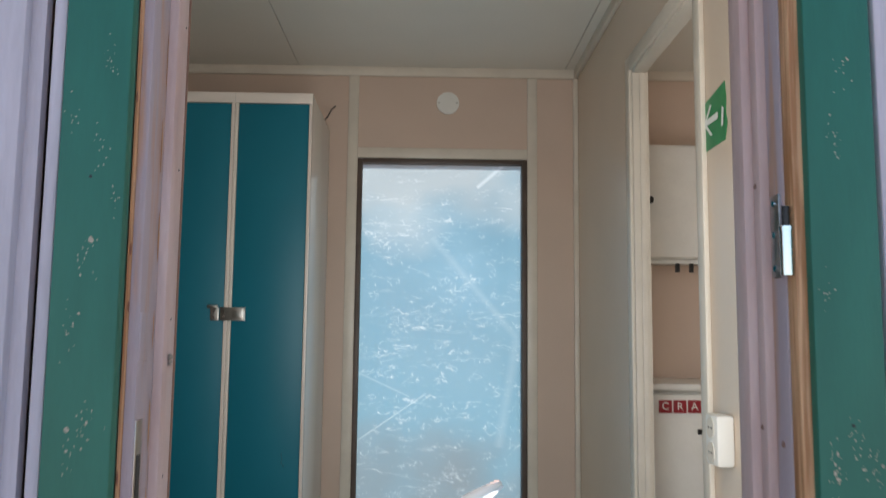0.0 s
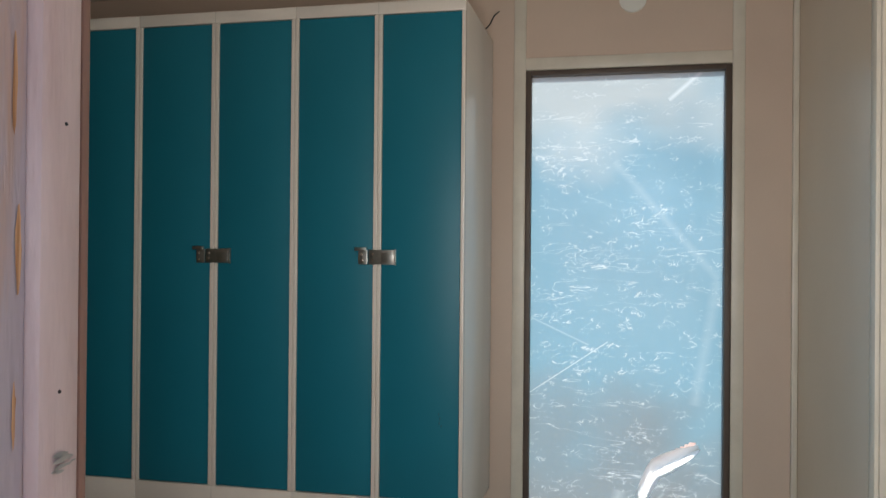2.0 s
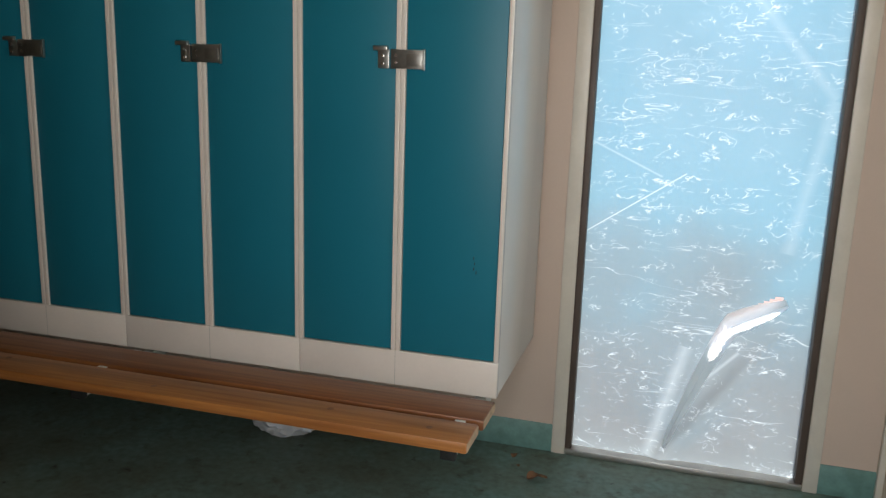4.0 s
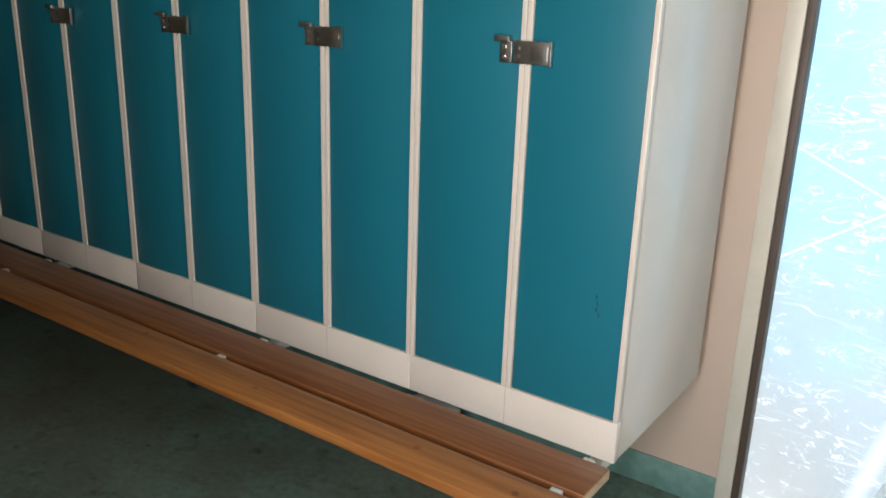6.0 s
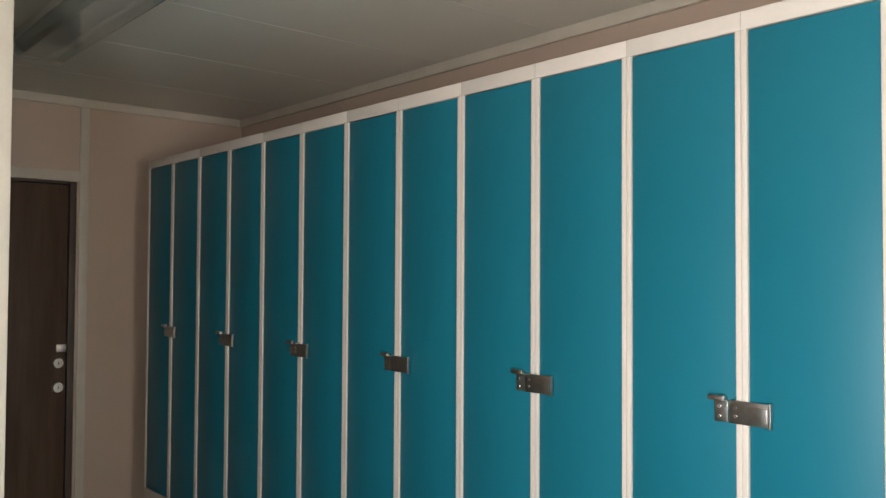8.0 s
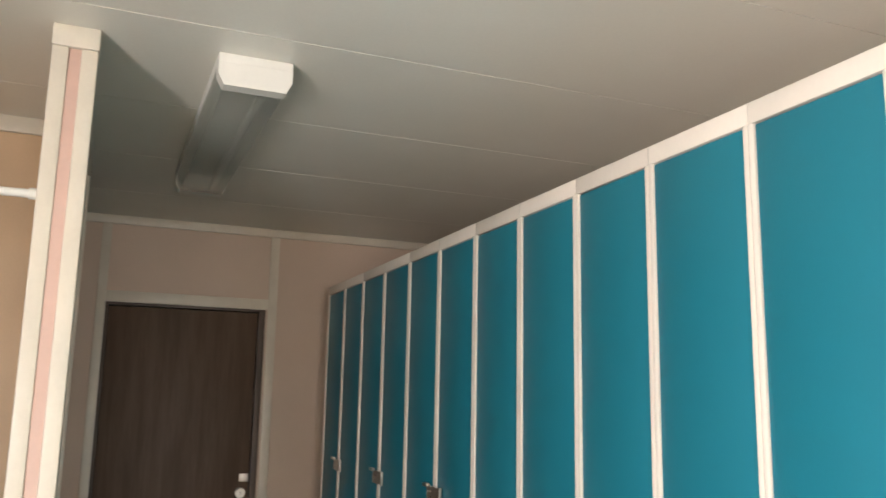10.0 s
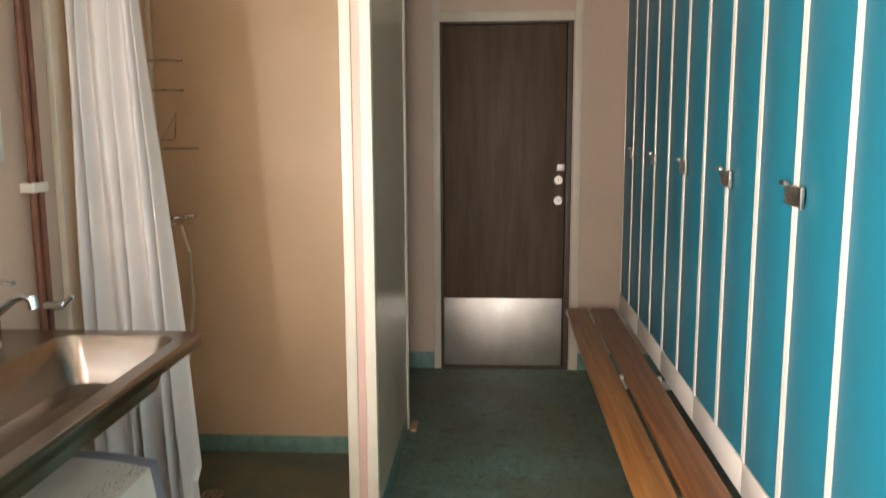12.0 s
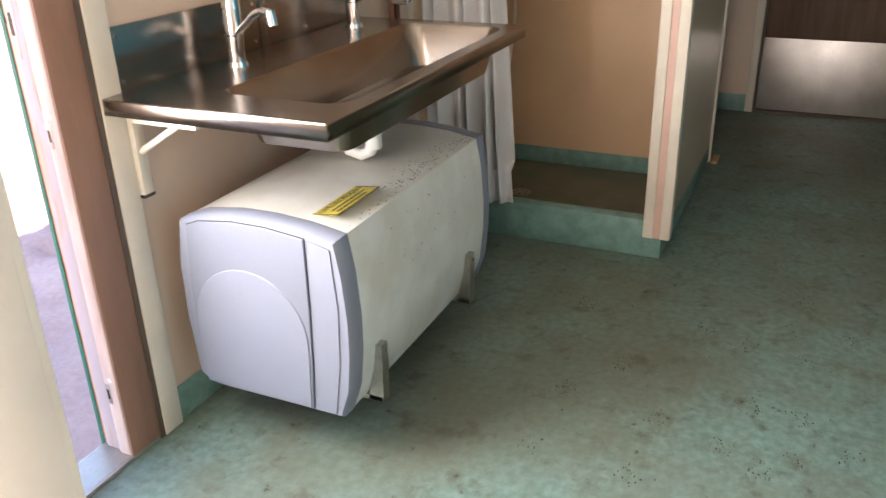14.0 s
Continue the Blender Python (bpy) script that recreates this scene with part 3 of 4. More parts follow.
# brown end door
door_1 = struct(boxes("door_1", M_browndoor, [(XL - 0.045, DY0 + 0.018, 0.015, XL - 0.008, DY1 - 0.018, DT - 0.018)], bevel=0.003),
                "closed dark brown wood-grain door with metal kick plate", "door")
for b in [(XL - 0.06, DY0 - 0.02, 0, XL + 0.002, DY0 + 0.014, DT + 0.02), (XL - 0.06, DY1 - 0.014, 0, XL + 0.002, DY1 + 0.02, DT + 0.02),
          (XL - 0.06, DY0 + 0.014, DT - 0.014, XL + 0.002, DY1 - 0.014, DT + 0.02)]:
    part("door_frame", box(bmesh.new(), *b, 0.003), M_brownframe, door_1)
part("door_frame", box(bmesh.new(), XL - 0.08, DY0, 0, XL - 0.06, DY1, DT), M_brownframe, door_1)
part("sill", box(bmesh.new(), XL - 0.05, DY0, 0, XL + 0.004, DY1, 0.014), M_brownframe, door_1)
kp = part("kick_plate", box(bmesh.new(), XL - 0.008, 0.962, 0.022, XL - 0.005, 1.690, 0.450, 0.001), M_alu, door_1, "scuffed aluminium kick plate")
for i in range(7):
    for z in (0.036, 0.438):
        part("screw", cyl(bmesh.new(), (XL - 0.006, 0.975 + i * 0.117, z), (XL - 0.003, 0.975 + i * 0.117, z), 0.004, 8), M_steel, kp)
for z, nm in ((1.183, "lock_cylinder"), (1.059, "lock_cylinder")):
    lc = part(nm, cyl(bmesh.new(), (XL - 0.008, 1.657, z), (XL + 0.008, 1.657, z), 0.027, 24, 0.024), M_alu, door_1, "round metal lock rose")
    part("keyhole", box(bmesh.new(), XL + 0.008, 1.655, z - 0.008, XL + 0.0095, 1.659, z + 0.008), M_black, lc)
part("lock_plate", box(bmesh.new(), XL - 0.008, 1.648, 1.238, XL - 0.002, 1.696, 1.278, 0.002), M_alu, door_1)

# foil-covered doorway
win = struct(boxes("window_1", M_brownframe, [(WL, YF - 0.004, 0, WL + 0.024, YF + 0.05, WT)], bevel=0.003),
             "doorway closed with creased milky plastic foil", "doorway")
part("frame_side", box(bmesh.new(), WR - 0.024, YF - 0.004, 0, WR, YF + 0.05, WT, 0.003), M_brownframe, win)
part("frame_head", box(bmesh.new(), WL + 0.024, YF - 0.004, WT - 0.022, WR - 0.024, YF + 0.05, WT, 0.003), M_brownframe, win)
bm = bmesh.new()
nx, nz = 90, 240
x0, x1, z0, z1 = WL + 0.022, WR - 0.022, 0.022, WT - 0.02
grid = []
for j in range(nz + 1):
    row = []
    for i in range(nx + 1):
        u, v = i / nx, j / nz
        edge = min(1, 8 * min(u, 1 - u)) * min(1, 10 * min(1 - v, v + 0.05))
        p = Vector((u * 3, 0, v * 7))
        d = 0.016 * noise.noise(p * 0.7) + 0.0012 * noise.noise(p * 4)
        s = (u - 0.45) - (v - 0.02) * 1.9
        d += 0.035 * math.exp(-(s / 0.05) ** 2) * max(0, 1 - v / 0.32)
        row.append(bm.verts.new((x0 + (x1 - x0) * u, YF + 0.035 - d * edge, z0 + (z1 - z0) * v)))
    grid.append(row)
def flap_line(s):
    return 0.30 - 0.30 * s - 0.10 * max(0, s - 0.55), 0.63 - 0.17 * s - 1.0 * max(0, s - 0.55) ** 1.2


spine = [flap_line(k / 40) for k in range(4, 27)]
for j in range(nz):
    for i in range(nx):
        q = grid[j][i].co
        if min(math.hypot(q.x - a, q.z - b - 0.012) for a, b in spine) < 0.016:
            continue
        bm.faces.new((grid[j][i], grid[j][i + 1], grid[j + 1][i + 1], grid[j + 1][i]))
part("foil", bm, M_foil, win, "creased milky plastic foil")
# loose flap of foil near the floor
bm = bmesh.new()
prev = None
for k in range(21):
    s = k / 20
    cx, cz = flap_line(s)
    w = 0.012 + 0.026 * math.sin(math.pi * s)
    cur = [bm.verts.new((cx - 0.4 * w, YF + 0.024, cz + w)), bm.verts.new((cx, YF + 0.004, cz)), bm.verts.new((cx + 0.5 * w, YF + 0.020, cz - w))]
    if prev:
        for a in (0, 1):
            bm.faces.new((prev[a], prev[a + 1], cur[a + 1], cur[a]))
    prev = cur
part("foil_fold", bm, M_foilfold, win)

# ---- ground outside ----
bm = bmesh.new()
def spaced(a, b, fine0, fine1, step):
    out, x = [a, a * 0.3, a * 0.1], fine0
    while x < fine1:
        out.append(x)
        x += step
    return sorted(set(out + [fine1, b * 0.1, b * 0.3, b]))
gx, gy = spaced(-400, 400, -9, 3, 0.055), spaced(-400, 400, -10, 0, 0.055)
rows = []
for y in gy:
    r = []
    for x in gx:
        z = -0.45
        if abs(x) < 20 and abs(y) < 20:
            z += 0.05 * noise.noise(Vector((x * 0.6, y * 0.6, 3))) + 0.035 * noise.noise(Vector((x * 2.3, y * 2.3, 7))) + 0.025 * noise.noise(Vector((x * 5, y * 5, 1))) + 0.024 * noise.noise(Vector((x * 13, y * 13, 4)))
            z += 0.018 * math.sin(x * 34) * math.exp(-((y + 2.6 + 0.1 * x) / 0.30) ** 2)
            z -= 0.05 * math.exp(-((y + 3.3 + 0.05 * x) / 0.18) ** 2) + 0.05 * math.exp(-((y + 4.9 + 0.05 * x) / 0.18) ** 2)
        r.append(bm.verts.new((x, y, z)))
    rows.append(r)
for a, b in zip(rows, rows[1:]):
    for i in range(len(gx) - 1):
        bm.faces.new((a[i], a[i + 1], b[i + 1], b[i]))
struct(part("ground", bm, M_dirt), "churned brown dirt yard with wheel tracks", "ground")
bmx = bmesh.new()
box(bmx, XL - 0.1, YE - 0.1, -0.5, RX + 0.1, YF + 0.12, -0.10)
struct(part("plinth", bmx, M_roof), "dark base under the cabin", "plinth")
struct(boxes("outer_wall", M_siding, [(XL - 0.12, YF + 0.05, -0.35, WL - 0.2, YF + 0.15, ZC + 0.05), (WR + 0.2, YF + 0.05, -0.35, RX + 0.12, YF + 0.15, ZC + 0.05),
                                      (WL - 0.2, YF + 0.05, WT + 0.25, WR + 0.2, YF + 0.15, ZC + 0.05)]), "lavender-grey outer cladding", "wall")


# ---- lockers ----
def locker():
    """Two tall doors under one top rail; origin on the floor at the middle stile's front."""
    L = empty("locker", "tall two-door cream metal locker with teal doors", "locker", "row of lockers")
    z0, z1, d0, d1 = 0.45, 2.224, 0.556, 2.180
    bm = bmesh.new()
    box(bm, -0.298, 0.022, z0, 0.298, 0.58, z1, 0.002)
    part("body", bm, M_enamel, L)
    part("shadow_gap", box(bmesh.new(), -0.286, 0.0205, d0 - 0.004, 0.286, 0.0225, d1 + 0.004), M_gap, L)
    part("top_rail", box(bmesh.new(), -0.2997, 0.0, d1 + 0.003, 0.2997, 0.022, z1, 0.002), M_enamel, L)
    part("bottom_rail", box(bmesh.new(), -0.2997, 0.0, z0, 0.2997, 0.022, d0 - 0.003, 0.002), M_enamel, L)
    for a, b in ((-0.0138, -0.0004), (0.0004, 0.0138), (-0.2996, -0.2866), (0.2866, 0.2996)):
        part("stile", box(bmesh.new(), a, -0.001, d0 - 0.003, b, 0.020, d1 + 0.003, 0.002), M_enamel, L)
    for a, b in ((-0.2852, -0.0152), (0.0152, 0.2852)):
        part("door", box(bmesh.new(), a, 0.003, d0, b, 0.020, d1, 0.0025), M_teal, L, "smooth teal enamelled door")
    for za, zb in ((z0 + 0.002, d0 - 0.004), (d1 + 0.004, z1 - 0.002)):
        part("seam", box(bmesh.new(), -0.0006, -0.0004, za, 0.0006, 0.001, zb), M_seam, L)
    h = part("latch", box(bmesh.new(), -0.027, -0.007, 1.338, 0.068, -0.002, 1.388, 0.002), M_steel, L, "pressed steel padlock hasp")
    part("lug", box(bmesh.new(), -0.064, -0.004, 1.338, -0.032, 0.003, 1.386, 0.002), M_steel, h)
    part("lug_lip", box(bmesh.new(), -0.074, -0.016, 1.384, -0.034, -0.002, 1.396, 0.002), M_steel, h)
    part("pressing", box(bmesh.new(), 0.018, -0.0095, 1.346, 0.060, -0.006, 1.378, 0.0015), M_steel, h)
    part("hasp_edge", box(bmesh.new(), 0.064, -0.012, 1.336, 0.069, -0.002, 1.390, 0.001), M_steel, h)
    for x, z in ((-0.05, 1.372), (-0.05, 1.350), (-0.012, 1.372), (-0.012, 1.354)):
        part("rivet", cyl(bmesh.new(), (x, -0.0085, z), (x, -0.003, z), 0.0035, 8), M_chrome, h)
    return L


first = locker()
first.matrix_basis = pose(-0.803, 2.0, 0)
for k in range(1, 6):
    copy_thing(first, pose(-0.803 - 0.6 * k, 2.0, 0))
dots = empty("paint_scratch", "small dark scratches in the teal locker door", "scratch")
for dx, dz in ((0, 0.72), (0.003, 0.705), (0.001, 0.69), (0.008, 0.68)):
    part("scratch_mark", box(bmesh.new(), -0.585 + dx, 2.0015, dz + 0.12, -0.583 + dx, 2.003, dz + 0.128), M_black, dots)

# cable sticking out over the lockers
cable = tagged(part("cable", tube(bmesh.new(), [(-0.56, 2.44, 2.228), (-0.53, 2.47, 2.232), (-0.51, 2.52, 2.272), (-0.50, 2.57, 2.322), (-0.485, 2.60, 2.346)], 0.003, 8), M_black),
               "short loose dark cable lying on the locker top", "cable")

# ---- bench ----
bench = empty("bench", "long varnished two-plank pine bench before the lockers", "bench")
pl1 = part("plank", box(bmesh.new(), -4.12, 1.692, 0.425, -0.507, 1.812, 0.455, 0.004), M_benchA, bench, "honey varnished pine plank")
pl2 = part("plank", box(bmesh.new(), -4.12, 1.836, 0.425, -0.500, 1.972, 0.455, 0.004), M_benchB, bench, "dark varnished pine plank")
part("end_grain", box(bmesh.new(), -0.5075, 1.696, 0.429, -0.5055, 1.808, 0.451), M_endgrain, pl1)
part("end_grain", box(bmesh.new(), -0.5005, 1.840, 0.429, -0.4985, 1.968, 0.451), M_endgrain, pl2)
for (x, y) in ((-0.62, 1.75), (-0.90, 1.77), (-1.42, 1.74), (-1.95, 1.78), (-2.6, 1.75)):
    part("knot", cyl(bmesh.new(), (x, y, 0.4545), (x, y, 0.4555), 0.009, 12), M_benchB, pl1)
for x in (-0.56, -1.658, -2.85, -4.0):
    br = part("support", box(bmesh.new(), x - 0.018, 1.72, 0.395, x + 0.018, YF, 0.425, 0.003), M_white, bench, "white steel cross bar")
    part("spacer", box(bmesh.new(), x - 0.014, 1.815, 0.425, x + 0.014, 1.833, 0.450, 0.002), M_white, br)
    part("spacer", box(bmesh.new(), x - 0.014, 1.974, 0.425, x + 0.014, 1.996, 0.446, 0.002), M_white, br)
    part("end_stop", box(bmesh.new(), x - 0.019, 1.712, 0.392, x + 0.019, 1.735, 0.424, 0.001), M_black, bench)
for y in (2.10, 2.48):
    part("rail", box(bmesh.new(), -4.1, y, 0.425, -0.52, y + 0.04, 0.450), M_black, bench)

# bag and leaves on the floor
bm = bmesh.new()
bmesh.ops.create_icosphere(bm, subdivisions=4, radius=1.0)
for v in bm.verts:
    n = v.co.normalized()
    r = 1 + 0.22 * noise.noise(n * 2.2) + 0.16 * noise.noise(n * 5.5) + 0.07 * noise.noise(n * 13)
    v.co = Vector((-1.40 + 0.125 * n.x * r, 2.50 + 0.09 * n.y * r, max(0.0, 0.05 + 0.068 * n.z * r)))
tagged(part("plastic_bag", bm, M_bag), "crumpled white plastic bag on the floor under the bench", "bag")


def leaf(x, y, s, a):
    bm = bmesh.new()
    rows = []
    for i in range(7):
        u = i / 6
        w = s * 0.36 * math.sin(math.pi * (0.08 + 0.88 * u)) * (1 + 0.35 * math.sin(9 * u))
        c = 0.006 + s * 0.10 * math.sin(3 * u)
        rows.append([bm.verts.new(((u - 0.5) * s, k * w, c + abs(k) * s * 0.10 * (1 + math.sin(5 * u + k)))) for k in (-1, -0.4, 0, 0.4, 1)])
    for p, q in zip(rows, rows[1:]):
        for i in range(4):
            bm.faces.new((p[i], p[i + 1], q[i + 1], q[i]))
    ob = tagged(part("dry_leaf", bm, M_leaf), "curled dry brown leaf lying on the floor", "leaf", "leaves on the floor")
    ob.matrix_basis = pose(x, y, 0, 0, 0, a)


leaf(-0.44, 2.43, 0.07, 20)
leaf(-0.545, 2.57, 0.035, 70)
leaf(-0.52, 2.50, 0.018, 120)


# ---- ceiling lamps ----
def ceiling_lamp():
    """Fluorescent fitting 1.28 m long under the ceiling; origin on the ceiling at its middle."""
    L = empty("ceiling_light", "unlit white fluorescent ceiling fitting with ribbed clear cover", "ceiling light", "ceiling lights")
    part("housing", box(bmesh.new(), -0.64, -0.098, -0.028, 0.64, 0.098, 0.0, 0.004), M_white, L)
    ring = lambda x, s=1.0: [(x, -0.094 * s, -0.028), (x, -0.094 * s, -0.060), (x, -0.078 * s, -0.090), (x, 0.078 * s, -0.090), (x, 0.094 * s, -0.060), (x, 0.094 * s, -0.028)]
    part("diffuser", loft(bmesh.new(), [ring(-0.60), ring(0.60)]), M_diffuser, L, "ribbed clear plastic cover", )
    for a, b in ((-0.645, -0.60), (0.60, 0.645)):
        part("end_cap", loft(bmesh.new(), [ring(a, 1.03), ring(b, 1.03)]), M_white, L)
    part("tube", cyl(bmesh.new(), (-0.56, 0.03, -0.055), (0.56, 0.03, -0.055), 0.013, 12), M_white, L)
    return L


lamp = ceiling_lamp()
lamp.matrix_basis = pose(-0.27, 1.27, ZC)
copy_thing(lamp, pose(-2.71, 1.255, ZC))
sensor = empty("ceiling_sensor", "small white rectangular sensor on the ceiling", "sensor")
part("base", box(bmesh.new(), -0.165, 1.69, ZC - 0.012, -0.088, 1.74, ZC, 0.004), M_white, sensor)
part("lens", box(bmesh.new(), -0.145, 1.70, ZC - 0.018, -0.108, 1.73, ZC - 0.012, 0.002), M_steel, sensor)
vent = empty("wall_vent", "round cream wall vent cover above the foil doorway", "vent")
part("disc", cyl(bmesh.new(), (0.037, YF - 0.012, 2.385), (0.037, YF, 2.385), 0.053, 36), M_white, vent)
for x in (-0.005, 0.079):
    part("screw", cyl(bmesh.new(), (x, YF - 0.014, 2.385), (x, YF - 0.012, 2.385), 0.004, 8), M_steel, vent)

# ---- shower cubicle ----
curb = struct(boxes("shower_curb", M_skirt, [(-2.14, YE, 0, -2.076, 0.840, 0.155), (-3.35, 0.78, 0, -2.14, 0.840, 0.085)], bevel=0.006),
              "raised green linoleum shower curb", "curb")
struct(boxes("shower_tray", M_tray, [(-2.9, YE, 0.0, -2.14, 0.78, 0.05)]), "grimy olive shower floor", "floor")
partition = struct(boxes("partition", M_wallgloss, [(-3.33, 0.800, 0.085, -2.14, 0.838, ZC)]), "glossy beige shower partition", "partition")
part("inner_face", box(bmesh.new(), -2.9, 0.794, 0.05, -2.14, 0.800, CB), M_shower, partition)
part("end_trim", box(bmesh.new(), -3.36, 0.79, 0.0, -3.33, 0.848, CB, 0.003), M_trim, partition)
part("top_trim", box(bmesh.new(), -3.33, 0.838, 2.49, -2.14, 0.852, ZC, 0.003), M_trim, partition)
post = part("corner_post", box(bmesh.new(), -2.14, 0.772, 0.085, -2.074, 0.868, 2.50, 0.002), M_pink, partition, "pink post between two cream strips")
part("strip", box(bmesh.new(), -2.11, 0.768, 0.085, -2.066, 0.806, 2.50, 0.004), M_trim, post)
part("strip", box(bmesh.new(), -2.11, 0.834, 0.085, -2.066, 0.872, 2.50, 0.004), M_trim, post)
part("post_cap", box(bmesh.new(), -2.15, 0.766, 2.50, -2.062, 0.874, ZC, 0.003), M_trim, partition)
brk = tagged(boxes("wood_splinter", M_raw, [(-3.42, 0.855, 0.0, -3.30, 0.885, 0.016)], bevel=0.004), "broken pale wood splinter on the floor", "wood piece")

rod = empty("curtain_rod", "white telescopic shower curtain rod", "curtain rod")
part("thick_tube", cyl(bmesh.new(), (-2.10, YE, 2.135), (-2.10, 0.52, 2.135), 0.0125), M_white, rod)
part("thin_tube", cyl(bmesh.new(), (-2.10, 0.52, 2.135), (-2.10, 0.768, 2.135), 0.0105), M_white, rod)
part("cap", cyl(bmesh.new(), (-2.10, 0.75, 2.135), (-2.10, 0.769, 2.135), 0.014), M_white, rod)
curtain = empty("shower_curtain", "gathered off-white shower curtain hanging from a rod", "shower curtain")
bm = bmesh.new()
rows = []
for j in range(61):
    v = j / 60
    r = []
    for i in range(121):
        u = i / 120
        y = -0.140 + (0.245 + 0.130 * v) * u + 0.012 * math.sin(u * 17 + 2 * v)
        x = -2.085 + (0.022 + 0.020 * v) * math.sin(u * 2 * math.pi * 5.5 + 1.2 * math.sin(2.3 * v)) + 0.014 * math.sin(u * 41 + 3 * v) + 0.02 * noise.noise(Vector((u * 4, v * 2.5, 2)))
        if v > 0.9:
            x -= 0.0
        r.append(bm.verts.new((max(x, -2.068) if v > 0.93 else x, y, 2.115 - 1.96 * v)))
    rows.append(r)
for a, b in zip(rows, rows[1:]):
    for i in range(120):
        bm.faces.new((a[i], a[i + 1], b[i + 1], b[i]))
cl = part("cloth", bm, M_curtain, curtain)
sm = cl.modifiers.new("thickness", 'SOLIDIFY')
sm.thickness = 0.0015
for k in range(10):
    y = -0.135 + 0.024 * k
    pts = [(-2.10 + 0.019 * math.cos(a), y + 0.004 * math.sin(a), 2.128 + 0.021 * math.sin(a)) for a in [i * 2 * math.pi / 14 for i in range(15)]]
    part("ring", tube(bmesh.new(), pts, 0.0028, 6), M_white, curtain)

sv = empty("shower_vent", "round cream extract vent on the shower wall", "vent")
part("rim", cyl(bmesh.new(), (-2.9, 0.158, 2.404), (-2.885, 0.158, 2.404), 0.062, 36, 0.055), M_trim, sv)
part("slot", cyl(bmesh.new(), (-2.885, 0.158, 2.404), (-2.884, 0.158, 2.404), 0.045, 32), M_gap, sv)
part("disc", cyl(bmesh.new(), (-2.884, 0.158, 2.404), (-2.868, 0.158, 2.404), 0.039, 32, 0.034), M_white, sv)
rack = empty("wire_rack", "chrome wire shelf rack screwed to the shower wall", "rack")
part("back_bar", box(bmesh.new(), -2.80, YE, 1.56, -2.785, YE + 0.008, 1.84, 0.001), M_steel, rack)
for z, e in ((1.795, -0.02), (1.675, -0.02), (1.435, 0.03)):
    part("rod", tube(bmesh.new(), [(-2.79, YE + 0.004, z), (-2.79, e, z)], 0.004, 8), M_chrome, rack)
    part("rod", tube(bmesh.new(), [(-2.70, YE + 0.004, z), (-2.70, e, z)], 0.003, 8), M_chrome, rack)
part("brace", tube(bmesh.new(), [(-2.79, YE + 0.004, 1.59), (-2.79, -0.13, 1.47), (-2.79, -0.06, 1.58), (-2.79, -0.07, 1.47), (-2.79, -0.16, 1.47)], 0.004, 8), M_chrome, rack)
part("hook", tube(bmesh.new(), [(-2.79, YE + 0.01, 1.60), (-2.79, -0.15, 1.46), (-2.79, -0.145, 1.39)], 0.005, 8), M_chrome, rack)
mixer = empty("shower_mixer", "chrome shower mixer with a hanging hose", "shower mixer")
part("body", cyl(bmesh.new(), (-2.82, -0.15, 1.13), (-2.62, -0.15, 1.13), 0.022), M_chrome, mixer)
part("wall_mount", cyl(bmesh.new(), (-2.72, YE - 0.07, 1.13), (-2.72, -0.15, 1.13), 0.02), M_chrome, mixer)
part("lever", box(bmesh.new(), -2.76, -0.15, 1.145, -2.72, -0.05, 1.16, 0.004), M_chrome, mixer)
part("knob", cyl(bmesh.new(), (-2.62, -0.15, 1.13), (-2.58, -0.15, 1.13), 0.026), M_black, mixer)
part("hose", tube(bmesh.new(), [(-2.75, -0.12, 1.11), (-2.75, -0.09, 1.0), (-2.75, -0.08, 0.8), (-2.74, -0.10, 0.6), (-2.72, -0.13, 0.45), (-2.70, -0.16, 0.36)], 0.008, 8), M_trim, mixer)
mixer.matrix_basis = pose(0, 0.07, 0)
head = empty("shower_head_holder", "white plastic shower head holder", "shower holder")
part("arm", tube(bmesh.new(), [(-2.65, YE, 2.06), (-2.65, -0.07, 2.055)], 0.011, 10), M_white, head)
part("clip", cyl(bmesh.new(), (-2.65, -0.085, 2.075), (-2.65, -0.055, 2.03), 0.018, 14), M_white, head)
for x, zt in ((-2.30, 2.55), (-2.52, 2.50)):
    p = empty("water_pipe", "brown painted water pipe running down the shower wall", "pipe", "water pipes")
    pts = [(x, YE + 0.03, 0.9), (x, YE + 0.03, zt - 0.08), (x - 0.01, YE + 0.04, zt - 0.03), (x - 0.05, YE + 0.05, zt - 0.015), (-2.88, YE + 0.06, zt - 0.015)] if x < -2.4 else [(x, YE + 0.03, 0.9), (x, YE + 0.03, zt)]
    part("pipe", tube(bmesh.new(), pts, 0.011, 12), M_copper, p)
    part("clamp", box(bmesh.new(), x - 0.018, YE, 2.18, x + 0.018, YE + 0.044, 2.20, 0.003), M_white, p)
drain = empty("floor_drain", "round steel floor drain in the shower floor", "drain")
part("grate", cyl(bmesh.new(), (-2.45, 0.137, 0.05), (-2.45, 0.137, 0.054), 0.045, 28), M_steel, drain)
for a in range(6):
    part("hole", cyl(bmesh.new(), (-2.45 + 0.026 * math.cos(a * 1.047), 0.137 + 0.026 * math.sin(a * 1.047), 0.0535), (-2.45 + 0.026 * math.cos(a * 1.047), 0.137 + 0.026 * math.sin(a * 1.047), 0.0546), 0.006, 8), M_black, drain)

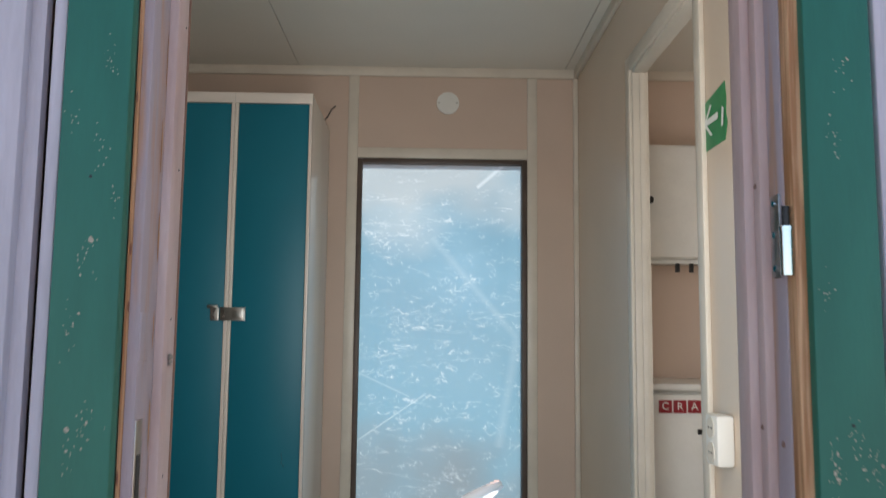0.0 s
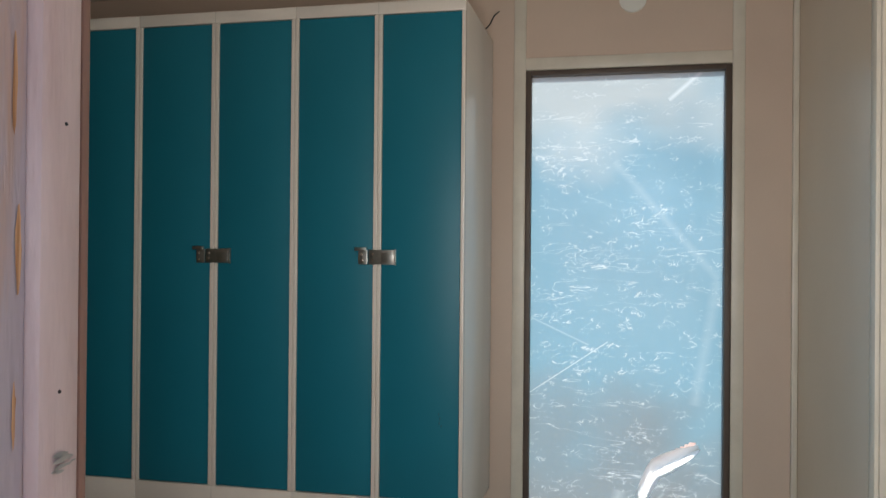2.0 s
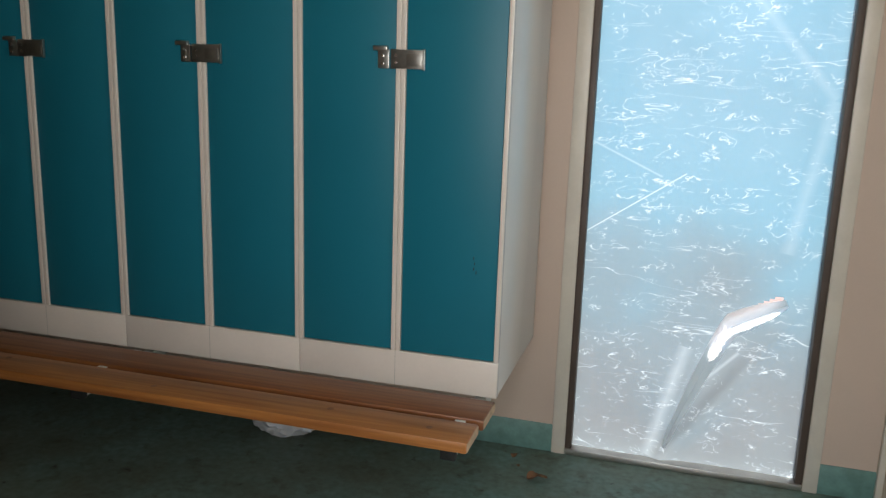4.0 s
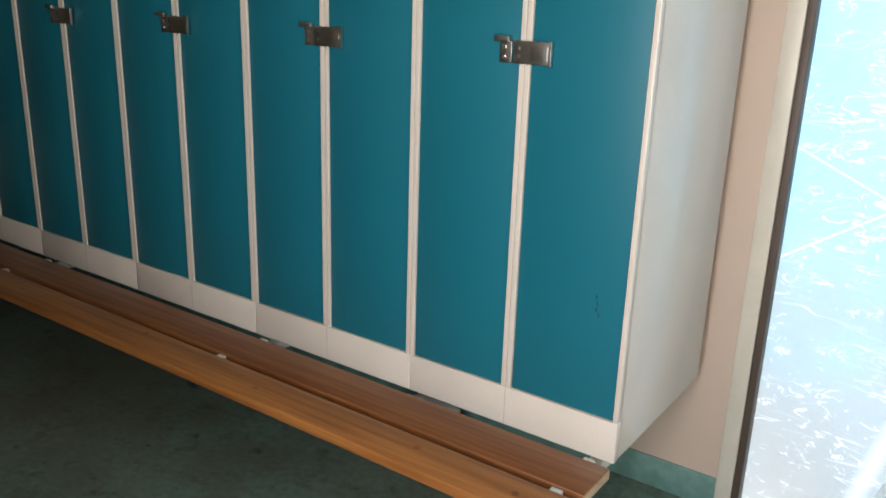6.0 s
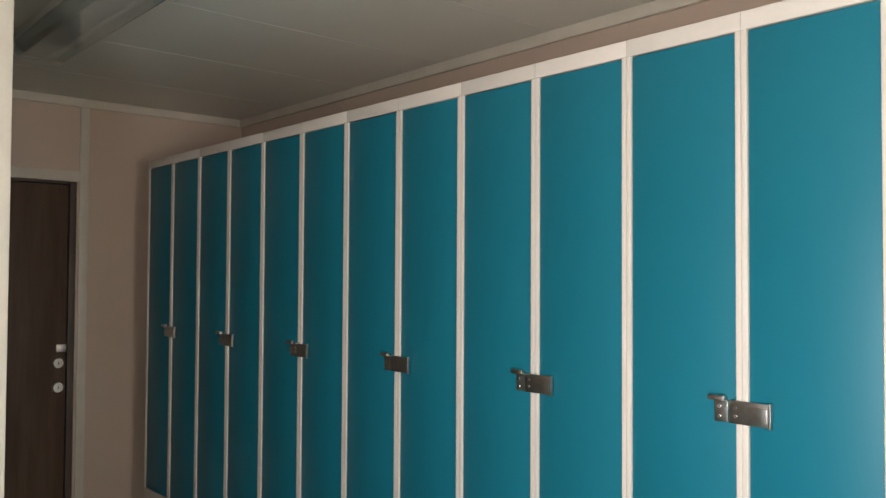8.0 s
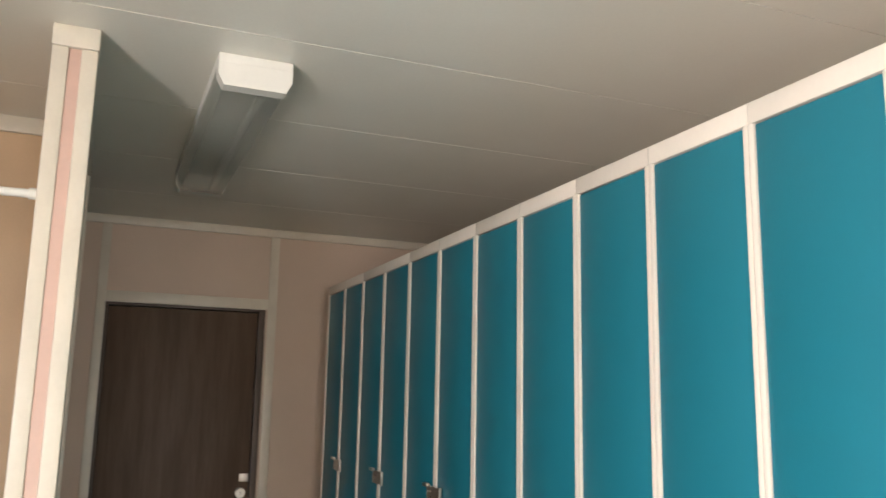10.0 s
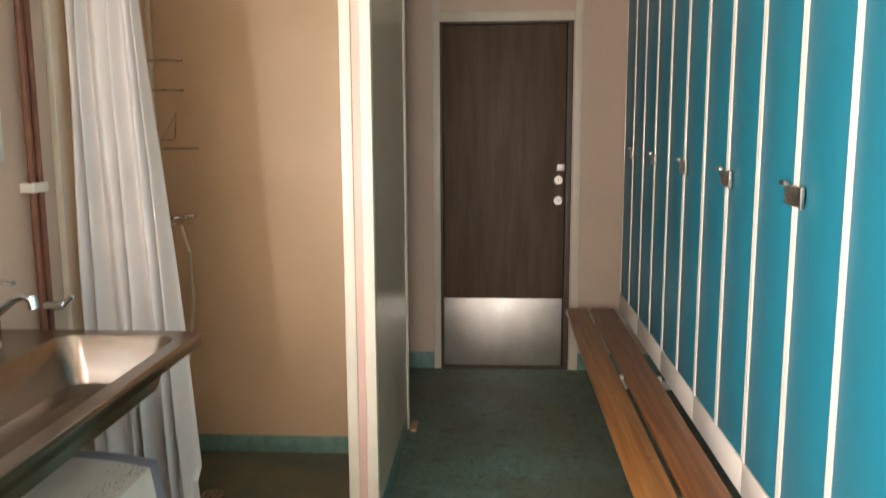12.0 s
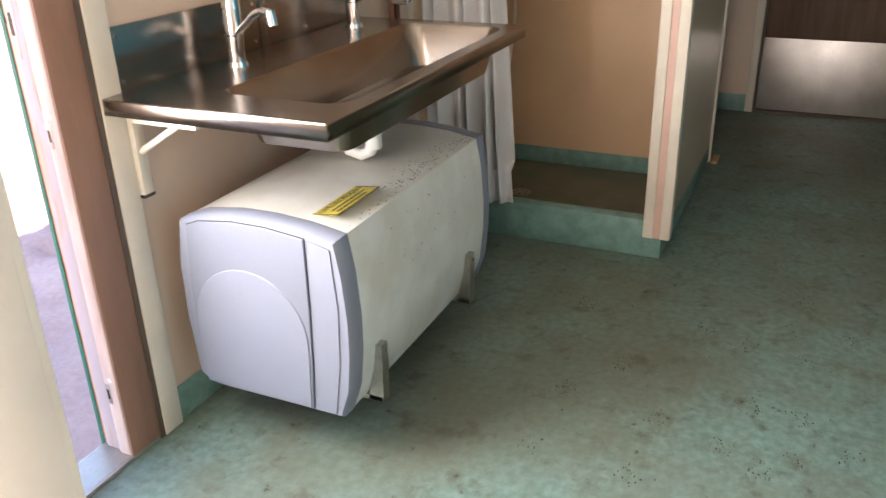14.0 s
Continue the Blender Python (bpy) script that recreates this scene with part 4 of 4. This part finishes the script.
# ---- wash trough ----
def rrect(x0, y0, x1, y1, r, z, n=6):
    out = []
    for cx, cy, a0 in ((x1 - r, y1 - r, 0), (x0 + r, y1 - r, 90), (x0 + r, y0 + r, 180), (x1 - r, y0 + r, 270)):
        for k in range(n + 1):
            a = radians(a0 + 90 * k / n)
            out.append((cx + r * math.cos(a), cy + r * math.sin(a), z))
    return out


SX0, SX1, SY, SZ = -1.662, -0.456, 0.418, 0.942
sink = empty("wash_trough", "long stained stainless steel wash trough on wall brackets", "sink")
bm = bmesh.new()
loft(bm, [rrect(SX0, YE + 0.012, SX1, SY, 0.003, SZ - 0.038), rrect(SX0, YE + 0.012, SX1, SY, 0.003, SZ - 0.003), rrect(SX0 + 0.003, YE + 0.015, SX1 - 0.003, SY - 0.003, 0.003, SZ),
          rrect(SX0 + 0.06, 0.025, SX1 - 0.14, SY - 0.045, 0.06, SZ), rrect(SX0 + 0.068, 0.033, SX1 - 0.148, SY - 0.053, 0.055, SZ - 0.010),
          rrect(SX0 + 0.10, 0.07, SX1 - 0.20, SY - 0.085, 0.05, SZ - 0.13), rrect(SX0 + 0.13, 0.10, SX1 - 0.24, SY - 0.11, 0.04, SZ - 0.145)], cap=False)
bmesh.ops.contextual_create(bm, geom=[e for e in bm.edges if e.is_boundary and e.verts[0].co.z < SZ - 0.14])
top = part("basin", bm, M_inox, sink)
so = top.modifiers.new("sheet", 'SOLIDIFY')
so.thickness, so.offset = 0.002, -1
sp = part("splashback", box(bmesh.new(), SX0, YE, SZ - 0.01, SX1 - 0.05, YE + 0.010, 1.092, 0.003), M_inox, sink, "dark reflective steel splashback")
for i in range(5):
    for z in (0.965, 1.07):
        part("screw", cyl(bmesh.new(), (SX1 - 0.08 - i * 0.26, YE + 0.009, z), (SX1 - 0.08 - i * 0.26, YE + 0.013, z), 0.005, 10), M_chrome, sp)
part("seam_plate", box(bmesh.new(), -1.12, YE + 0.010, SZ, -1.08, YE + 0.014, 1.088, 0.001), M_inox, sink)
for x in (-0.535, -1.56):
    b = part("bracket", box(bmesh.new(), x - 0.017, YE, 0.685, x + 0.017, YE + 0.03, SZ - 0.046, 0.003), M_trim, sink, "pale painted steel wall bracket")
    part("arm", box(bmesh.new(), x - 0.015, YE + 0.03, SZ - 0.072, x + 0.015, 0.02, SZ - 0.048, 0.002), M_trim, b)
    part("strut", tube(bmesh.new(), [(x, YE + 0.02, 0.79), (x, -0.03, SZ - 0.06)], 0.008, 8), M_trim, b)
    part("foot_pad", box(bmesh.new(), x - 0.018, YE, 0.678, x + 0.018, YE + 0.031, 0.686), M_black, b)
trap = part("drain_trap", cyl(bmesh.new(), (-1.02, 0.20, 0.70), (-1.02, 0.20, 0.785), 0.024), M_white, sink, "white plastic drain trap")
part("elbow", tube(bmesh.new(), [(-1.02, 0.20, 0.72), (-1.02, 0.19, 0.69), (-1.02, 0.16, 0.675), (-1.02, 0.12, 0.685), (-1.02, 0.10, 0.72), (-1.02, 0.04, 0.73), (-1.02, YE, 0.73)], 0.017, 12), M_white, trap)
part("collar", cyl(bmesh.new(), (-1.02, 0.20, 0.745), (-1.02, 0.20, 0.765), 0.031), M_white, trap)


def tap(x, y):
    T = empty("tap", "chrome single-lever mixer tap on the wash trough", "tap", "taps")
    bm = bmesh.new()
    cyl(bm, (0, 0, 0), (0, 0, 0.012), 0.030, 24, 0.027)
    cyl(bm, (0, 0, 0.012), (0, 0, 0.15), 0.023, 24, 0.025)
    part("body", bm, M_chrome, T)
    part("groove", cyl(bmesh.new(), (0, 0, 0.080), (0, 0, 0.083), 0.0255, 24), M_black, T)
    bm = bmesh.new()
    tube(bm, [(0, 0.015, 0.085), (0, 0.06, 0.112), (0, 0.10, 0.140), (0, 0.135, 0.152), (0, 0.165, 0.148)], 0.011, 12)
    sp_ = part("spout", bm, M_chrome, T)
    part("aerator", cyl(bmesh.new(), (0, 0.165, 0.155), (0, 0.172, 0.120), 0.013, 14), M_chrome, sp_)
    bm = bmesh.new()
    cyl(bm, (0, 0, 0.150), (0, 0, 0.185), 0.026, 24, 0.020)
    box(bm, -0.010, -0.01, 0.178, 0.010, 0.105, 0.190, 0.004)
    part("lever", bm, M_chrome, T)
    T.matrix_basis = pose(x, y, SZ, 0, 0, -18)
    return T


t1 = tap(-0.858, -0.105)
copy_thing(t1, pose(-1.464, -0.100, SZ, 0, 0, -18))

for x in (-1.855, -1.90):
    p = empty("wall_pipe", "red-brown copper pipe clipped to the wall by the trough", "pipe", "wall pipes")
    part("pipe", tube(bmesh.new(), [(x, YE + 0.03, 0.62), (x, YE + 0.03, 2.50)], 0.011, 12), M_copper, p)
    part("clamp", box(bmesh.new(), x - 0.022, YE, 1.33, x + 0.022, YE + 0.046, 1.36, 0.003), M_white, p)
valve = empty("stop_valve", "small chrome stop valve on the wall pipe", "valve")
part("body", cyl(bmesh.new(), (-1.855, YE + 0.04, 0.97), (-1.855, YE + 0.10, 0.97), 0.014), M_chrome, valve)
part("handle", tube(bmesh.new(), [(-1.855, YE + 0.10, 0.97), (-1.855, YE + 0.13, 1.0)], 0.008), M_chrome, valve)
mirror = empty("wall_mirror", "rectangular mirror in a white frame above the trough", "mirror")
part("frame", box(bmesh.new(), -1.735, YE, 1.43, -0.62, YE + 0.022, 1.95, 0.004), M_white, mirror)
part("glass", box(bmesh.new(), -1.70, YE + 0.022, 1.462, -0.655, YE + 0.025, 1.918), M_mirror, mirror)

# ---- wall heater ----
heater = empty("wall_heater", "dusty white hot-air heater box on wall brackets", "heater")
def hprof(x, s=1.0, dy=0.0):
    pts = [(-0.115, 0.165), (-0.06, 0.140), (0.335, 0.140), (0.362, 0.22), (0.374, 0.33), (0.376, 0.42), (0.368, 0.54), (0.358, 0.600), (0.352, 0.632),
           (0.26, 0.648), (0.16, 0.656), (0.06, 0.655), (-0.04, 0.642), (-0.105, 0.618), (-0.125, 0.50), (-0.128, 0.34)]
    cy, cz = 0.125, 0.395
    return [(x, cy + (y - cy) * s, cz + (z - cz) * s) for y, z in pts]
part("casing", loft(bmesh.new(), [hprof(-1.40), hprof(-0.604)]), M_heater, heater, "white sheet casing with grime on top")
for a, b, c in ((-0.604, -0.556, -0.546), (-1.40, -1.448, -1.458)):
    s = 1 if c > -1 else -1
    e = part("end_cap", loft(bmesh.new(), [hprof(a, 1.004), hprof(a + 0.1 * (b - a), 1.010), hprof(b, 1.004), hprof(c, 0.978)]), M_cap, heater, "blue-grey plastic end cap")
    pan = [(-0.084, 0.152), (0.252, 0.150), (0.262, 0.30), (0.268, 0.45), (0.270, 0.628), (0.16, 0.640), (0.06, 0.640), (-0.04, 0.627), (-0.078, 0.612), (-0.092, 0.45), (-0.094, 0.30)]
    grow = lambda q, k: [(0.09 + (y - 0.09) * k, 0.395 + (z - 0.395) * k) for y, z in q]
    part("panel_gap", loft(bmesh.new(), [[(c - 0.004 * s, y, z) for y, z in grow(pan, 1.008)], [(c + 0.001 * s, y, z) for y, z in grow(pan, 1.008)]]), M_gap, e)
    pnl = part("front_panel", loft(bmesh.new(), [[(c - 0.004 * s, y, z) for y, z in pan], [(c + 0.004 * s, y, z) for y, z in pan], [(c + 0.0055 * s, y, z) for y, z in grow(pan, 0.992)]]), M_capdark, e)
    arch = [(-0.083, 0.156), (0.248, 0.154), (0.257, 0.30)] + [(0.086 + 0.172 * math.cos(radians(t)), 0.345 + 0.172 * math.sin(radians(t))) for t in range(5, 180, 12)] + [(-0.089, 0.30)]
    part("arch", loft(bmesh.new(), [[(c + 0.0045 * s, y, z) for y, z in arch], [(c + 0.0085 * s, y, z) for y, z in [(0.086 + (y - 0.086) * 0.985, 0.30 + (z - 0.30) * 0.985) for y, z in arch]]]), M_cap, pnl)
    part("corner_strip", loft(bmesh.new(), [[(c - 0.002 * s, y, z) for y, z in q], [(c + 0.003 * s, y, z) for y, z in q]]) if (q := [(0.278, 0.152), (0.318, 0.152), (0.340, 0.30), (0.348, 0.45), (0.338, 0.612), (0.280, 0.626)]) else None, M_cap, e)
for x in (-0.685, -1.275):
    f = part("bracket", box(bmesh.new(), x - 0.017, YE, 0.120, x + 0.017, 0.385, 0.139, 0.002), M_steel, heater, "grey steel bracket strap")
    part("strap", loft(bmesh.new(), [[(x - 0.017, 0.340, 0.122), (x + 0.017, 0.340, 0.122), (x + 0.017, 0.385, 0.122), (x - 0.017, 0.385, 0.122)],
                                     [(x - 0.017, 0.360, 0.22), (x + 0.017, 0.360, 0.22), (x + 0.017, 0.388, 0.22), (x - 0.017, 0.388, 0.22)],
                                     [(x - 0.015, 0.368, 0.295), (x + 0.015, 0.368, 0.295), (x + 0.015, 0.388, 0.295), (x - 0.015, 0.388, 0.295)]]), M_steel, f)
    part("bolt", cyl(bmesh.new(), (x, 0.386, 0.275), (x, 0.391, 0.275), 0.006, 10), M_chrome, f)
stk = empty("warning_label", "yellow printed warning label on the heater top", "label")
lm = pose(-0.745, 0.262, 0.6515, -6.5, 0, 180)
stk.matrix_basis = lm
part("sheet", box(bmesh.new(), -0.105, -0.048, 0, 0.105, 0.048, 0.0012), M_yellow, stk)
for b in [(-0.105, -0.048, 0.105, -0.043), (-0.105, 0.043, 0.105, 0.048), (-0.105, -0.048, -0.101, 0.048), (0.101, -0.048, 0.105, 0.048),
          (-0.08, -0.018, 0.08, -0.011), (-0.08, -0.034, 0.06, -0.027), (-0.06, 0.027, 0.05, 0.034)]:
    part("print_bar", box(bmesh.new(), b[0], b[1], 0.0011, b[2], b[3], 0.0016), M_black, stk)
tx = bpy.data.curves.new("print_text", 'FONT')
tx.body, tx.size, tx.align_x, tx.align_y, tx.extrude = "OVILLKORLIGEN", 0.026, 'CENTER', 'CENTER', 0.0003
tx.materials.append(M_black)
to = new("print_text", tx)
to.parent = stk
to.matrix_basis = pose(0, 0.008, 0.0016)
bm = bmesh.new()
rnd = random.Random(5)
for k in range(45):
    x, z = rnd.gauss(-0.98, 0.13), rnd.gauss(0.52, 0.06)
    if 0.2 < z < 0.6 and -1.38 < x < -0.62:
        y, w = max(0.3772 if z < 0.5 else 0.3765 - (z - 0.5) * 0.10, 0.3685), rnd.uniform(0.0008, 0.0035)
        bm.faces.new([bm.verts.new((x + w * math.cos(a) * rnd.uniform(.4, 1), y, z + w * math.sin(a) * rnd.uniform(.4, 1.3))) for a in [i * 1.047 for i in range(6)]])
for k in range(260):
    x, y, w = -0.62 - 0.78 * rnd.random() ** 0.7, 0.345 - abs(rnd.gauss(0, 0.035)), rnd.uniform(0.0006, 0.0036)
    z = 0.6334 + (0.352 - y) * 0.174
    if y > 0.265 and not (-0.87 < x < -0.63 and y < 0.325):
        bm.faces.new([bm.verts.new((x + w * math.cos(a) * rnd.uniform(.4, 1.4), y + w * math.sin(a) * rnd.uniform(.4, 1), z - w * math.sin(a) * 0.174)) for a in [i * 1.047 for i in range(6)]])
tagged(part("grime_speck", bm, M_scuff, heater), kind="stuff")

# ---- fittings on the partition to the small room ----
sign = empty("exit_sign", "torn green exit sign with a white arrow", "sign")
bm = bmesh.new()
vs = [bm.verts.new(p) for p in ((XR - 0.002, 0.915, 1.765), (XR - 0.002, 0.915, 1.885), (XR - 0.002, 0.745, 1.905), (XR - 0.003, 0.735, 1.86), (XR - 0.002, 0.742, 1.83), (XR - 0.004, 0.728, 1.80), (XR - 0.002, 0.75, 1.765))]
f = bm.faces.new(vs)
ex = bmesh.ops.extrude_face_region(bm, geom=[f])
bmesh.ops.translate(bm, vec=(0.0018, 0, 0), verts=[v for v in ex["geom"] if isinstance(v, bmesh.types.BMVert)])
part("plate", bm, M_signgreen, sign)
bm = bmesh.new()
def flat(pts):
    bm.faces.new([bm.verts.new((XR - 0.0045, y, z)) for y, z in pts])
flat([(0.885, 1.834), (0.84, 1.872), (0.825, 1.872), (0.862, 1.842), (0.785, 1.842), (0.785, 1.826), (0.862, 1.826), (0.825, 1.796), (0.84, 1.796)])
part("arrow", bm, M_signwhite, sign)
bm = bmesh.new()
flat([(0.765, 1.80), (0.752, 1.80), (0.745, 1.84), (0.758, 1.85)])
part("print_bar", bm, M_signwhite, sign)
sign.matrix_basis = pose(0, -0.004, -0.016)
outlet = empty("wall_socket", "cream surface-mounted double wall socket", "socket")
part("box", box(bmesh.new(), XR - 0.042, 0.715, 0.992, XR, 0.795, 1.108, 0.008), M_white, outlet)
for z in (1.078, 1.022):
    s = part("socket", cyl(bmesh.new(), (XR - 0.044, 0.755, z), (XR - 0.041, 0.755, z), 0.024, 24), M_trim, outlet)
    for dy in (-0.009, 0.009):
        part("hole", cyl(bmesh.new(), (XR - 0.0448, 0.755 + dy, z), (XR - 0.0435, 0.755 + dy, z), 0.003, 8), M_black, s)

outlet.matrix_basis = pose(0, 0.022, 0)

# ---- small room ----
cup = empty("wall_cupboard", "white wall cupboard with a black knob", "cupboard")
part("body", box(bmesh.new(), 0.84, 2.37, 1.63, 1.50, YF, 2.13, 0.002), M_white, cup)
dr = part("door", box(bmesh.new(), 0.845, 2.35, 1.635, 1.168, 2.37, 2.12, 0.003), M_white, cup)
part("knob", cyl(bmesh.new(), (0.897, 2.325, 1.88), (0.897, 2.35, 1.88), 0.017, 18), M_black, dr)
part("door", box(bmesh.new(), 1.174, 2.35, 1.635, 1.495, 2.37, 2.12, 0.003), M_white, cup)
rail = empty("hook_rail", "white hook rail with dark hooks under the cupboard", "hook rail")
part("bar", box(bmesh.new(), 0.84, 2.40, 1.612, 1.50, 2.42, 1.63, 0.002), M_white, rail)
for x in (1.03, 1.09, 1.2):
    part("hook", box(bmesh.new(), x - 0.008, 2.385, 1.575, x + 0.008, 2.405, 1.614, 0.002), M_black, rail)
fr = empty("refrigerator", "white under-counter refrigerator with red letter tiles", "refrigerator")
part("body", box(bmesh.new(), 0.79, 2.10, 0.03, 1.39, 2.64, 1.09, 0.006), M_white, fr)
part("foot", box(bmesh.new(), 0.82, 2.12, 0.0, 1.36, 2.60, 0.03), M_black, fr)
part("top", box(bmesh.new(), 0.785, 2.055, 1.09, 1.395, 2.645, 1.115, 0.004), M_white, fr)
fd = part("door", box(bmesh.new(), 0.79, 2.05, 0.06, 1.39, 2.095, 1.075, 0.006), M_white, fr)
for i, letter in enumerate("CRA"):
    x = 0.842 + i * 0.056
    tl = part("tile", box(bmesh.new(), x, 2.045, 1.006, x + 0.050, 2.05, 1.054, 0.001), M_red, fd, "red tile with a white letter")
    lt = bpy.data.curves.new("letter", 'FONT')
    lt.body, lt.size, lt.align_x, lt.align_y, lt.extrude = letter, 0.040, 'CENTER', 'CENTER', 0.0004
    lt.materials.append(M_signwhite)
    lo = new("letter", lt)
    lo.parent = tl
    lo.matrix_basis = pose(x + 0.025, 2.0444, 1.030, 90, 0, 0)
part("badge", box(bmesh.new(), 0.99, 2.047, 0.925, 1.05, 2.05, 0.945), M_black, fd)

# dark tread marks on the floor: broken bars of a boot sole
PRINTS = ((-1.62, 0.68), (-1.285, 0.89), (-1.05, 1.03), (-1.69, 1.35), (-1.51, 1.40), (-1.535, 1.22), (-1.20, 1.26), (-0.99, 1.22), (-0.93, 1.315), (-1.0, 1.40), (-1.60, 1.09),
          (-1.06, 1.53), (-1.69, 1.54), (-1.93, 1.37), (-1.67, 0.57), (-1.09, 0.76), (-1.19, 1.40), (-0.78, 1.02), (-0.80, 0.75), (-2.16, 1.27), (-2.5, 1.45), (-3.0, 1.2), (-3.6, 1.35))
for i, (x, y) in enumerate(PRINTS):
    rnd = random.Random(i + 40)
    turn, bm = rnd.uniform(-0.5, 0.5), bmesh.new()
    for row in range(5):
        for k in range(9):
            if rnd.random() < 0.45:
                continue
            u, v = (k - 4) * 0.009 + rnd.gauss(0, 0.003), (row - 2) * 0.013 + rnd.gauss(0, 0.003)
            cx, cy = x + u * math.cos(turn) - v * math.sin(turn), y + u * math.sin(turn) + v * math.cos(turn)
            s, thin = rnd.uniform(0.001, 0.006), rnd.uniform(0.25, 0.6)
            bm.faces.new([bm.verts.new((cx + s * rnd.uniform(.5, 1.2) * math.cos(a), cy + s * thin * rnd.uniform(.5, 1.2) * math.sin(a), 0.0008)) for a in [j * 0.785 for j in range(8)]])
    tagged(part("floor_mark", bm, M_scuff), "dried dark boot print on the linoleum", "dirt mark", "dirt prints on the floor", "stuff")
